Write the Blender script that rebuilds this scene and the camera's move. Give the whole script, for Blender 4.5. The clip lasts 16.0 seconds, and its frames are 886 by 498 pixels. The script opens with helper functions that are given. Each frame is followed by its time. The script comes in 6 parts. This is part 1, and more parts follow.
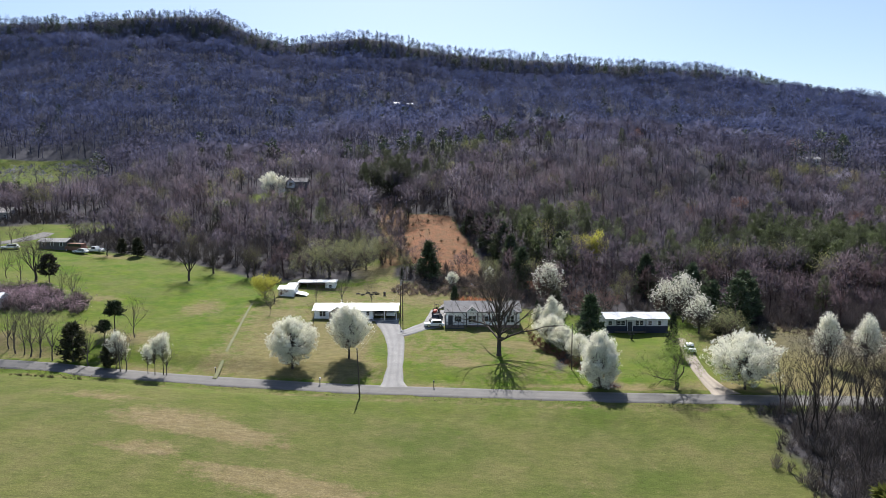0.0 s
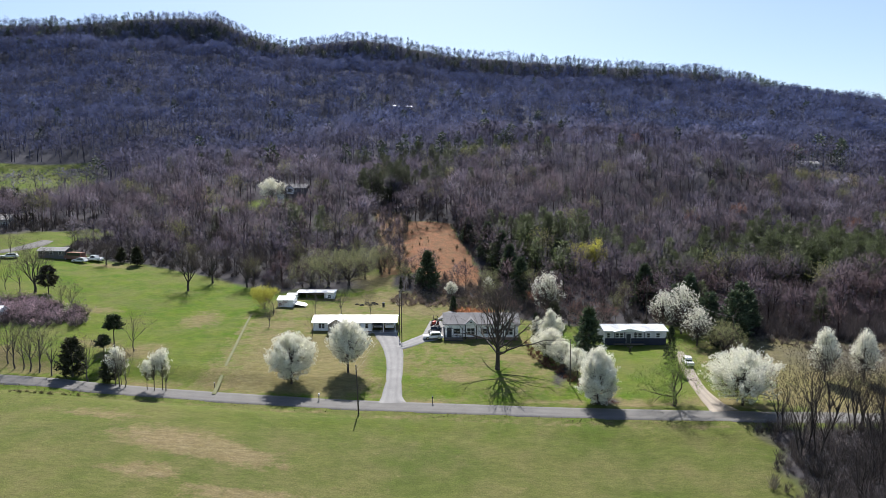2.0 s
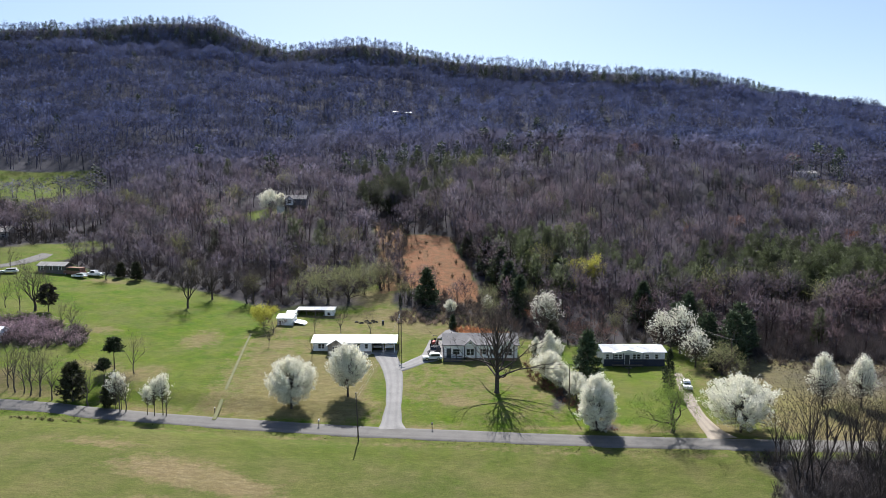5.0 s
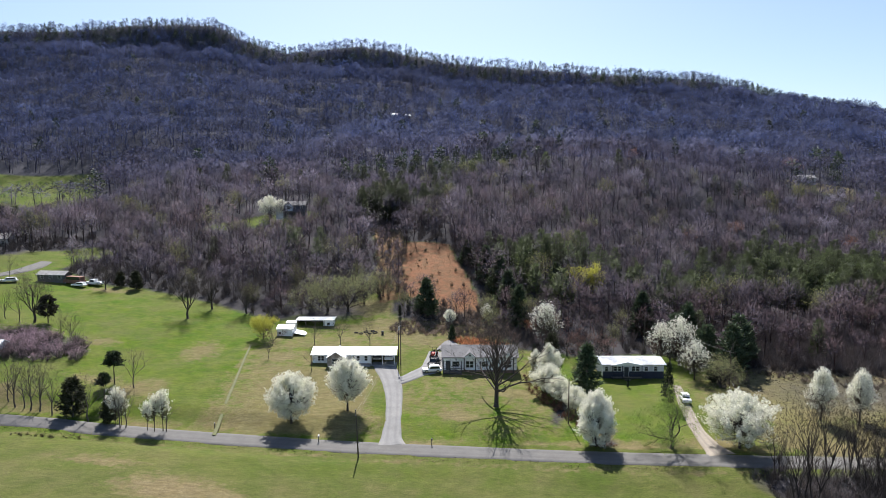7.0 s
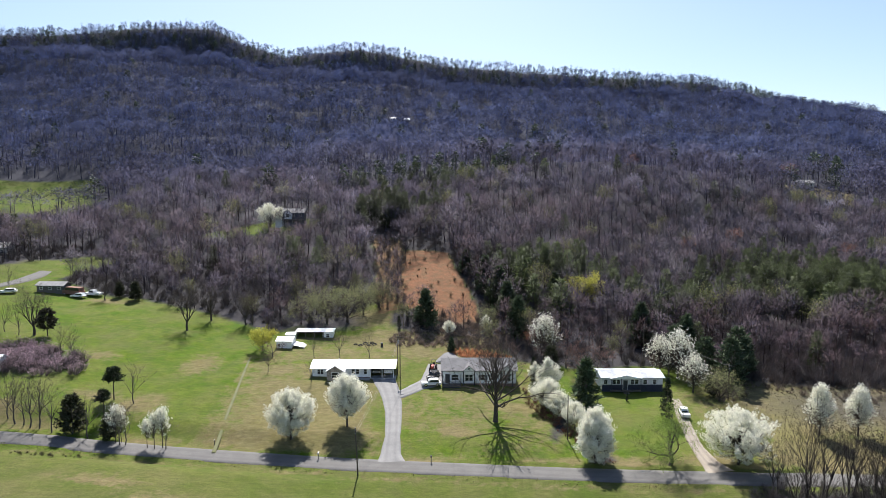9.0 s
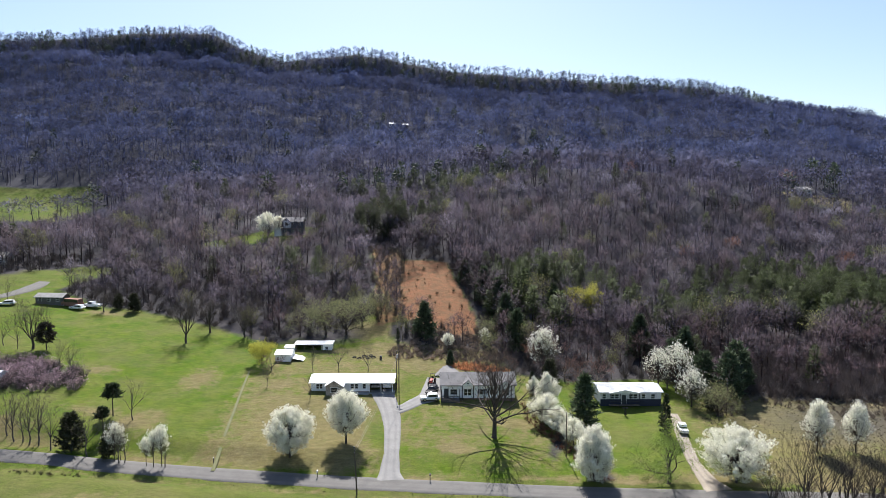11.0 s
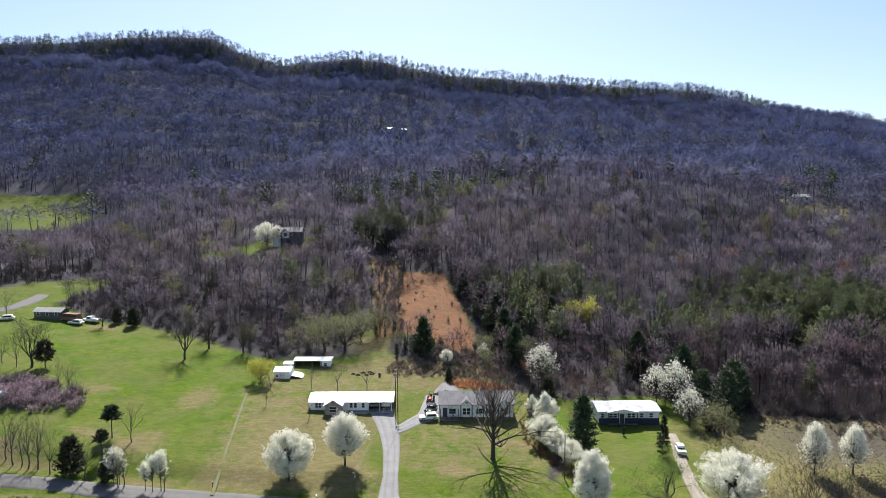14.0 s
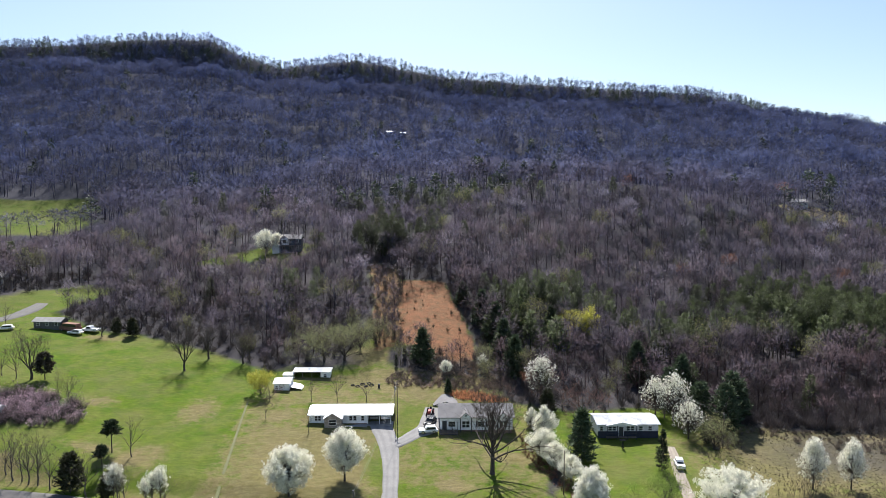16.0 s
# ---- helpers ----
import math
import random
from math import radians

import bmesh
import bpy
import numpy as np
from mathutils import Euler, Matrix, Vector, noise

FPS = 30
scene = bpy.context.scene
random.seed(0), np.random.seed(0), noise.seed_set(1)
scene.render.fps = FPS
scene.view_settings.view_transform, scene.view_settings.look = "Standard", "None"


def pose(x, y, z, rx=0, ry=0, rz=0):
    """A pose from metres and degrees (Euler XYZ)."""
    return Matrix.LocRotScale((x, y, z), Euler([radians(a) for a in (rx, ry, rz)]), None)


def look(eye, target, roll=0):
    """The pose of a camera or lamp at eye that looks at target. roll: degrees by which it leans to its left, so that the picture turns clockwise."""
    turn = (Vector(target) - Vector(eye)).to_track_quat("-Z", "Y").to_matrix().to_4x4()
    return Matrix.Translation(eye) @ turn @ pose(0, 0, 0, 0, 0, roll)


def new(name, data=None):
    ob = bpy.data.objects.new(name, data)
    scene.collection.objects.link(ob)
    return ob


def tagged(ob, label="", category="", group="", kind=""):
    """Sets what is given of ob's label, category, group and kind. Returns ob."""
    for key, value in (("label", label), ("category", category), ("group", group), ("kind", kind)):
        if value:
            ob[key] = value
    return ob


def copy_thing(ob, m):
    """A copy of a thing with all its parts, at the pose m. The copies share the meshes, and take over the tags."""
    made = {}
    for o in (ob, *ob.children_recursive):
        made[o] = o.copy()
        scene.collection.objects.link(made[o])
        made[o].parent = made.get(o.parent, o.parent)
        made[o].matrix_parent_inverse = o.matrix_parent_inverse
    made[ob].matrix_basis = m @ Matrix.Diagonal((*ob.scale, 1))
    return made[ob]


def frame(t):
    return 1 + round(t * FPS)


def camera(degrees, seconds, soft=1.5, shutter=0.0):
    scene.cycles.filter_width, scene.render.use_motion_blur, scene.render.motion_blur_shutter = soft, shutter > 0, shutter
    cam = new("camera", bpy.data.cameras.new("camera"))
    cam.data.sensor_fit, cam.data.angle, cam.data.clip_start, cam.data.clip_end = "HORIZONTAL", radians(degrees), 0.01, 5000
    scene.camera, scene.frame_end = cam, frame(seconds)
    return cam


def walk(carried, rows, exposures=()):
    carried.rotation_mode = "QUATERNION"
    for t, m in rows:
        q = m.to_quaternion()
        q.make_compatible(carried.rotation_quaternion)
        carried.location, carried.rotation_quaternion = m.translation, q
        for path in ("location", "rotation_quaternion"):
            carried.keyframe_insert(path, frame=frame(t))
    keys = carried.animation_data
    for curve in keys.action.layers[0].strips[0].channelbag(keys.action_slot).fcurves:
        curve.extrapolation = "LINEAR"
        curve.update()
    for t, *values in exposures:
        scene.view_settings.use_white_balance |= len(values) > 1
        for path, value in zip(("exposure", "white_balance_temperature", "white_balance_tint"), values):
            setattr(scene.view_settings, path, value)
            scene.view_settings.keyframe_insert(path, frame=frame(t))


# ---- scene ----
cam = camera(70.7, 16.0, 0.8)
METRES, EYE, TILT, LEAN, TURN = 22.0, 32.3, -5.2, 0.0, 0.0
ROWS = [
    (0.0, 0.0, 0.0, 0.0, 0.0, 0.0, -0.0),
    (0.5, 0.0007, -0.0031, 0.0308, -0.03, -0.0, 0.01),
    (1.0, 0.0032, -0.0052, 0.0611, -0.05, -0.03, 0.02),
    (1.5, 0.0044, -0.0079, 0.093, -0.05, -0.05, 0.03),
    (2.0, 0.0041, -0.0108, 0.1238, -0.07, -0.04, 0.01),
    (2.5, 0.0024, -0.0142, 0.1549, -0.08, 0.02, -0.01),
    (3.0, 0.0004, -0.0183, 0.1856, -0.1, 0.08, -0.06),
    (3.5, -0.0016, -0.0215, 0.2167, -0.13, 0.1, -0.08),
    (4.0, -0.0027, -0.0247, 0.2483, -0.15, 0.11, -0.09),
    (6.5, -0.0081, -0.0378, 0.4055, -0.25, 0.08, -0.1),
    (7.0, -0.0086, -0.0399, 0.4365, -0.27, 0.06, -0.09),
    (7.5, -0.0086, -0.0417, 0.4676, -0.3, 0.03, -0.07),
    (8.0, -0.0084, -0.0437, 0.4993, -0.33, 0.04, -0.04),
    (8.5, -0.0083, -0.0463, 0.5292, -0.34, 0.1, -0.03),
    (9.0, -0.0085, -0.0498, 0.56, -0.35, 0.14, -0.0),
    (9.5, -0.0089, -0.0534, 0.5903, -0.39, 0.2, 0.01),
    (12.0, -0.0092, -0.0705, 0.745, -0.51, 0.37, 0.04),
    (12.5, -0.0096, -0.0719, 0.7762, -0.54, 0.37, 0.04),
    (13.0, -0.0096, -0.0744, 0.8074, -0.56, 0.38, 0.04),
    (13.5, -0.0096, -0.0761, 0.839, -0.58, 0.37, 0.05),
    (14.0, -0.0097, -0.0782, 0.87, -0.6, 0.37, 0.07),
    (14.5, -0.0097, -0.0804, 0.9018, -0.63, 0.37, 0.06),
    (15.0, -0.0109, -0.0836, 0.9321, -0.64, 0.38, 0.05),
    (15.5, -0.0123, -0.0864, 0.964, -0.66, 0.38, 0.07),
    (16.0, -0.0127, -0.0898, 0.9952, -0.68, 0.41, 0.07),
]
walk(cam, [(t, pose(0, 0, EYE, TILT, LEAN, TURN) @ pose(METRES * x, METRES * y, METRES * z, 90 + pitch, roll, yaw)) for t, x, y, z, yaw, pitch, roll in ROWS],
     [(0.0, 0.92, 6180, 12), (6.5, 0.92, 6180, 12), (9.0, 1.0, 6220, 12), (16.0, 1.02, 6220, 12)])

# ---- sky and sun: a clear spring morning, the sun beyond the mountain ----
SUN_UP, SUN_ROUND = 50.0, -4.0   # degrees above the horizon; degrees from straight ahead, to the right
world = bpy.data.worlds.new("sky")
scene.world = world
world.use_nodes = True
wn = world.node_tree
sky = wn.nodes.new("ShaderNodeTexSky")
sky.sky_type = "NISHITA"
sky.sun_disc = False
sky.sun_elevation, sky.sun_rotation = radians(SUN_UP), radians(SUN_ROUND)
sky.altitude, sky.air_density, sky.dust_density, sky.ozone_density = 250, 1.0, 1.15, 1.5
back = wn.nodes["Background"]
back.inputs["Strength"].default_value = 0.077
wn.links.new(sky.outputs[0], back.inputs[0])
sun = new("sun", bpy.data.lights.new("sun", "SUN"))
sun.data.energy, sun.data.angle, sun.data.color = 5.0, radians(0.55), (1.0, 0.95, 0.86)
sun.matrix_world = look((300 * math.sin(radians(SUN_ROUND)), 300, 300 * math.tan(radians(SUN_UP))), (0, 0, 0))

# ---- lie of the land ----
# Heights along rays from the meadow: each column is a bearing (x over y), each number a height at one of the distances.
DIST = (40, 75, 97, 132, 155, 185, 220, 270, 315, 350, 375, 410, 450, 500, 560, 610, 660, 700)
RISE = {
    -0.71: (4.5, 4.0, 3.2, 10.5, 13.5, 17.0, 22.0, 24.5, 28, 37, 43, 57, 72, 90, 117, 140, 163, 185),
    -0.55: (4.1, 3.7, 2.9, 7.8, 11.5, 14.9, 18.8, 24.5, 30, 36, 41, 56, 74, 92, 116, 141, 167, 190),
    -0.46: (3.8, 3.2, 2.2, 6.9, 10.4, 13.8, 18.5, 31.0, 43, 46, 49, 60, 75, 95, 119, 141, 163, 184),
    -0.37: (3.0, 2.3, 1.7, 6.3, 9.0, 12.9, 18.2, 31.0, 42, 44, 46, 54, 69, 95, 121, 144, 165, 186),
    -0.28: (2.2, 1.2, 1.3, 5.6, 7.7, 11.8, 18.8, 32.5, 41, 44, 47, 56, 68, 88, 112, 131, 150, 166),
    -0.19: (1.3, 0.2, 0.8, 5.1, 7.1, 12.5, 20.7, 33.0, 40, 48, 57, 67, 68, 82, 106, 126, 146, 163),
    -0.1: (0.2, -0.7, 0.4, 4.6, 7.1, 13.9, 23.2, 33.5, 41, 49, 57, 68, 70, 80, 100, 122, 146, 164),
    0.0: (-0.7, -1.1, 0.3, 4.1, 7.0, 15.5, 25.0, 35.0, 44, 53, 59, 64, 68, 83, 102, 119, 141, 157),
    0.08: (-1.1, -1.2, 0.6, 3.7, 6.2, 13.3, 20.5, 34.0, 46, 56, 62, 62, 62, 76, 97, 113, 128, 141),
    0.17: (-1.9, -1.5, 0.6, 3.2, 5.2, 10.7, 17.5, 31.0, 48, 59, 65, 60, 60, 74, 98, 115, 130, 143),
    0.28: (-2.6, -1.7, 0.6, 2.8, 4.2, 8.0, 14.5, 32.0, 49, 61, 65, 58, 58, 72, 94, 111, 128, 143),
    0.38: (-2.8, -1.6, 0.7, 3.0, 3.7, 5.5, 9.5, 25.0, 45, 56, 60, 56, 59, 72, 91, 106, 126, 142),
    0.49: (-3.0, -1.5, 0.8, 3.2, 3.4, 4.2, 8.5, 23.0, 44, 51, 53, 54, 60, 72, 89, 105, 122, 134),
    0.6: (-3.0, -1.8, 0.9, 3.1, 3.3, 4.2, 7.5, 19.0, 32, 44, 49, 56, 66, 80, 98, 112, 124, 132),
    0.71: (-3.0, -2.0, 1.0, 3.0, 3.0, 3.6, 6.0, 16.0, 28, 38, 44, 51, 61, 74, 89, 101, 112, 120),
}
# The crest of the mountain, 780 m off: height over bearing; below it a steep scarp of 45 m breadth.
CREST_U = (-0.9, -0.71, -0.574, -0.483, -0.352, -0.305, -0.239, -0.13, -0.076, 0.014, 0.195, 0.42, 0.494, 0.54, 0.71, 0.9)
CREST_Z = (236, 238, 237, 246, 246, 226, 213, 222, 215, 202, 191, 181, 170, 155, 131, 106)


def smooth(a, b, x):
    q = np.clip((np.asarray(x, float) - a) / (b - a), 0, 1)
    return q * q * (3 - 2 * q)


def make_relief():
    us = np.linspace(-0.9, 0.9, 181)
    ys = np.linspace(0, 1000, 501)
    cols = sorted(RISE)
    rows = np.array([[np.interp(u, cols, [RISE[c][k] for c in cols]) for u in us] for k in range(len(DIST))])
    for _ in range(2):
        pad = np.pad(rows, ((0, 0), (4, 4)), "edge")
        rows = sum(pad[:, i:i + len(us)] for i in range(9)) / 9
    crest = np.interp(us, CREST_U, CREST_Z)
    rows = np.vstack([rows, np.minimum(rows[-1] + 9, crest - 8), crest, crest - 35, crest - 60])
    marks = list(DIST) + [735, 778, 900, 1000]
    grid = np.array([np.interp(ys, marks, rows[:, i]) for i in range(len(us))])
    for _ in range(2):
        pad = np.pad(grid, ((0, 0), (3, 3)), "edge")
        grid = sum(pad[:, i:i + len(ys)] for i in range(7)) / 7
    return grid


RELIEF = make_relief()


def waves(x, y, size, seed):
    """Smooth random hills of about that size, between -1 and 1."""
    rng = np.random.RandomState(seed)
    total = np.zeros(np.broadcast(x, y).shape)
    for _ in range(7):
        a, f, ph = rng.uniform(0, 6.283), rng.uniform(0.6, 1.6) / size, rng.uniform(0, 6.283)
        total = total + np.sin(6.283 * f * (x * np.cos(a) + y * np.sin(a)) + ph)
    return total / 4.0


# The centre line of the road: y over x, and its height.
ROAD_X = (-400, -160, -90, -66, -58, -48, -37, -20, -8, 10, 23, 45, 80, 160, 400)
ROAD_Y = (150, 114, 105.4, 102.5, 102.2, 101.4, 100.7, 99.5, 98.2, 96.4, 94.9, 93.2, 91.5, 89, 80)
ROAD_Z = (10, 6, 3.9, 3.2, 2.5, 1.8, 1.25, 0.6, 0.5, 0.5, 0.55, 0.7, 0.8, 1.0, 3)


def road_line(x):
    return np.interp(x, ROAD_X, ROAD_Y), np.interp(x, ROAD_X, ROAD_Z)


def height(x, y):
    x, y = np.asarray(x, float), np.asarray(y, float)
    u = np.clip(x / np.maximum(y, 95.0), -0.9, 0.9)
    fu, fy = (u + 0.9) * 100, np.clip(y, 0, 999.9) / 2
    i, j = np.clip(fu.astype(int), 0, 179), np.clip(fy.astype(int), 0, 499)
    a, b = fu - i, fy - j
    z = (RELIEF[i, j] * (1 - a) + RELIEF[i + 1, j] * a) * (1 - b) + (RELIEF[i, j + 1] * (1 - a) + RELIEF[i + 1, j + 1] * a) * b
    far = smooth(380, 480, y) * (1 - 0.8 * smooth(690, 770, y))
    z = z + far * (5.5 * waves(x, y, 120, 3) + 2.8 * waves(x, y, 50, 5))
    z = z + 0.12 * waves(x, y, 22, 9) * smooth(4, 12, np.abs(y - 96)) + 0.6 * smooth(150, 220, y) * waves(x, y, 40, 8)
    ry, rz = road_line(x)
    off = np.abs(y - ry)
    z = z + (rz - z) * (1 - smooth(3.2, 9.0, off))
    # a shallow ditch on the meadow side
    z = z - 0.3 * np.exp(-((y - ry + 4.6) / 1.1) ** 2)
    return z


# ---- materials ----
def material(name):
    m = bpy.data.materials.new(name)
    m.use_nodes = True
    nt = m.node_tree
    return m, nt, nt.nodes["Principled BSDF"]


def node(nt, kind, inputs=None, data_type="", blend_type="", operation="", attribute_name=""):
    n = nt.nodes.new(kind)
    if data_type:
        n.data_type = data_type
    if blend_type:
        n.blend_type = blend_type
    if operation:
        n.operation = operation
    if attribute_name:
        n.attribute_name = attribute_name
    for k, v in (inputs or {}).items():
        if isinstance(v, bpy.types.NodeSocket):
            nt.links.new(v, n.inputs[k])
        else:
            n.inputs[k].default_value = v
    return n


def noise_of(nt, scale, detail=3.0, rough=0.55, stretch=None):
    co = node(nt, "ShaderNodeTexCoord").outputs["Object"]
    if stretch:
        co = node(nt, "ShaderNodeMapping", {"Vector": co, "Scale": stretch}).outputs[0]
    return node(nt, "ShaderNodeTexNoise", {"Vector": co, "Scale": scale, "Detail": detail, "Roughness": rough}).outputs["Fac"]


def span(nt, value, lo, hi, a=0.0, b=1.0):
    return node(nt, "ShaderNodeMapRange", {"Value": value, "From Min": lo, "From Max": hi, "To Min": a, "To Max": b}).outputs[0]


def mixed(nt, fac, a, b, how="MIX"):
    n = node(nt, "ShaderNodeMix", data_type="RGBA", blend_type=how)
    for k, v in ((0, fac), (6, a), (7, b)):
        if isinstance(v, bpy.types.NodeSocket):
            nt.links.new(v, n.inputs[k])
        else:
            n.inputs[k].default_value = v if k == 0 else (*v, 1)
    return n.outputs[2]


def maths(nt, op, a, b):
    return node(nt, "ShaderNodeMath", {0: a, 1: b}, operation=op).outputs[0]


def bumped(nt, bsdf, value, strength, distance):
    nt.links.new(node(nt, "ShaderNodeBump", {"Height": value, "Strength": strength, "Distance": distance}).outputs[0], bsdf.inputs["Normal"])


def plain(name, rgb, rough=0.7, metal=0.0, vary=0.25, scale=1.2, bump=0.0, fine=12.0):
    """A painted, wooden or metal surface with stains and grain."""
    m, nt, b = material(name)
    big = span(nt, noise_of(nt, scale), 0.3, 0.7, 1 - vary, 1 + vary * 0.4)
    small = span(nt, noise_of(nt, fine), 0.3, 0.7, 1 - vary * 0.5, 1 + vary * 0.3)
    tone = maths(nt, "MULTIPLY", big, small)
    nt.links.new(mixed(nt, 1.0, rgb, node(nt, "ShaderNodeCombineColor", {0: tone, 1: tone, 2: tone}).outputs[0], "MULTIPLY"), b.inputs["Base Color"])
    b.inputs["Roughness"].default_value, b.inputs["Metallic"].default_value = rough, metal
    if bump:
        bumped(nt, b, noise_of(nt, fine), bump, 0.02)
    return m


def toned(name, rough=0.9, see_through=0.0, vary=0.35, scale=0.6, dome=False, airy=0.0):
    """Bark, twigs, blossom and needles: the colour comes tree by tree from the mesh, with grain on it."""
    m, nt, b = material(name)
    tone = node(nt, "ShaderNodeAttribute", attribute_name="tone").outputs["Color"]
    grain = span(nt, noise_of(nt, scale, 4), 0.3, 0.7, 1 - vary, 1 + vary)
    one = node(nt, "ShaderNodeCombineColor", {0: grain, 1: grain, 2: grain}).outputs[0]
    col = mixed(nt, 1.0, tone, one, "MULTIPLY")
    nt.links.new(col, b.inputs["Base Color"])
    b.inputs["Roughness"].default_value = rough
    b.inputs["Specular IOR Level"].default_value = 0.2
    crown = node(nt, "ShaderNodeAttribute", attribute_name="dome").outputs["Vector"] if dome else None
    if dome:
        nt.links.new(crown, b.inputs["Normal"])
    if see_through:
        thin = node(nt, "ShaderNodeBsdfTranslucent", {"Color": col})
        if dome:
            nt.links.new(crown, thin.inputs["Normal"])
        both = node(nt, "ShaderNodeMixShader", {0: see_through, 1: b.outputs[0], 2: thin.outputs[0]})
        last = both.outputs[0]
        if airy:
            # each sliver stands for a spray of fine twigs with air between them
            much = maths(nt, "MULTIPLY", node(nt, "ShaderNodeAttribute", attribute_name="dome").outputs["Alpha"], airy)
            last = node(nt, "ShaderNodeMixShader", {0: much, 1: last, 2: node(nt, "ShaderNodeBsdfTransparent").outputs[0]}).outputs[0]
        nt.links.new(last, nt.nodes["Material Output"].inputs[0])
    return m


def ground_material():
    """Grass, dry grass, leaf litter and scrub, by the cover that the ground sheet carries."""
    m, nt, b = material("ground_cover")
    cover = node(nt, "ShaderNodeSeparateColor", {0: node(nt, "ShaderNodeAttribute", attribute_name="cover").outputs["Color"]})
    lush = node(nt, "ShaderNodeAttribute", attribute_name="lush").outputs["Fac"]
    n1, n2, n3, n4 = noise_of(nt, 0.07, 6, 0.65), noise_of(nt, 0.25, 6, 0.7), noise_of(nt, 5.0, 3), noise_of(nt, 0.4, 8, 0.8)
    green = mixed(nt, span(nt, n1, 0.35, 0.65), (0.058, 0.078, 0.015), (0.096, 0.099, 0.030))
    bright = mixed(nt, span(nt, n2, 0.35, 0.65), (0.047, 0.098, 0.003), (0.092, 0.125, 0.010))
    green = mixed(nt, lush, green, bright)
    green = mixed(nt, span(nt, noise_of(nt, 0.16, 6, 0.65), 0.42, 0.70, 0, 0.5), green, (0.130, 0.110, 0.052))
    green = mixed(nt, maths(nt, "MULTIPLY", span(nt, noise_of(nt, 0.035, 4, 0.6), 0.46, 0.64, 0, 0.42), lush), green, (0.122, 0.116, 0.042))
    def edge(value, soft):
        return span(nt, maths(nt, "ADD", value, maths(nt, "MULTIPLY", maths(nt, "SUBTRACT", n4, 0.5), soft)), 0.25, 0.8)
    dry = mixed(nt, span(nt, noise_of(nt, 1.1, 6, 0.75, (0.5, 1.0, 1.0)), 0.35, 0.68), (0.148, 0.104, 0.056), (0.222, 0.167, 0.106))
    litter = mixed(nt, span(nt, n2, 0.3, 0.7), (0.038, 0.036, 0.040), (0.056, 0.052, 0.056))
    sedge = mixed(nt, span(nt, noise_of(nt, 0.5, 6, 0.7), 0.38, 0.66), (0.225, 0.105, 0.056), (0.120, 0.084, 0.046))
    col = mixed(nt, maths(nt, "MULTIPLY", edge(cover.outputs[1], 3.0), 0.62), green, dry)
    col = mixed(nt, edge(cover.outputs[2], 1.1), col, sedge)
    # blue haze of the mountain painted into the litter, growing with distance
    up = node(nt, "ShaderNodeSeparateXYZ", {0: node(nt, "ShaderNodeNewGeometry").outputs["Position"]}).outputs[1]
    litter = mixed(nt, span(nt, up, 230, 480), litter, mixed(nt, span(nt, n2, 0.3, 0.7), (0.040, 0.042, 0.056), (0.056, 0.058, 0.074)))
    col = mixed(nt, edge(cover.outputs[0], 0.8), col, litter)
    streak = span(nt, noise_of(nt, 1.6, 5, 0.7, (0.35, 1.0, 1.0)), 0.3, 0.7, 0.80, 1.2)
    grain = maths(nt, "MULTIPLY", span(nt, n3, 0.25, 0.75, 0.66, 1.3), streak)
    col = mixed(nt, 1.0, col, node(nt, "ShaderNodeCombineColor", {0: grain, 1: grain, 2: grain}).outputs[0], "MULTIPLY")
    nt.links.new(col, b.inputs["Base Color"])
    b.inputs["Roughness"].default_value = 0.95
    b.inputs["Specular IOR Level"].default_value = 0.1
    bumped(nt, b, maths(nt, "ADD", noise_of(nt, 9.0, 4), n2), 0.7, 0.12)
    return m


def gravel_material(name, a, c, tracks=0.0):
    m, nt, b = material(name)
    col = mixed(nt, span(nt, noise_of(nt, 0.45, 6, 0.7), 0.3, 0.7), a, c)
    grain = span(nt, noise_of(nt, 14.0, 2), 0.25, 0.75, 0.75, 1.2)
    if tracks:
        # wheel ruts, a little darker, along both sides of the middle
        a = node(nt, "ShaderNodeAttribute", attribute_name="across").outputs["Fac"]
        rut = node(nt, "ShaderNodeMapRange", {"Value": maths(nt, "ABSOLUTE", maths(nt, "SUBTRACT", maths(nt, "ABSOLUTE", a, 0.0), 0.22), 0.0), "From Min": 0.03, "From Max": 0.13, "To Min": 1 - tracks, "To Max": 1.0}).outputs[0]
        grain = maths(nt, "MULTIPLY", grain, rut)
    nt.links.new(mixed(nt, 1.0, col, node(nt, "ShaderNodeCombineColor", {0: grain, 1: grain, 2: grain}).outputs[0], "MULTIPLY"), b.inputs["Base Color"])
    b.inputs["Roughness"].default_value = 0.9
    bumped(nt, b, noise_of(nt, 7.0, 4, 0.7), 0.4, 0.02)
    return m


GROUND = ground_material()
ASPHALT = gravel_material("weathered_asphalt", (0.092, 0.087, 0.083), (0.126, 0.120, 0.114), 0.1)
GRAVEL = gravel_material("pale_gravel", (0.165, 0.162, 0.160), (0.235, 0.228, 0.222), 0.14)
DRY_STRIP = gravel_material("dry_grass_strip", (0.085, 0.098, 0.030), (0.135, 0.128, 0.056))
LANE = gravel_material("sandy_gravel", (0.215, 0.180, 0.140), (0.300, 0.260, 0.215), 0.2)
BARK = toned("bark", 0.95, 0.0, 0.4, 3.0)
TWIGS = toned("twigs", 0.9, 0.14, 0.2, 0.5)
FAR_CROWNS = toned("far_twig_crowns", 0.9, 0.45, 0.12, 0.3, dome=True, airy=0.56)
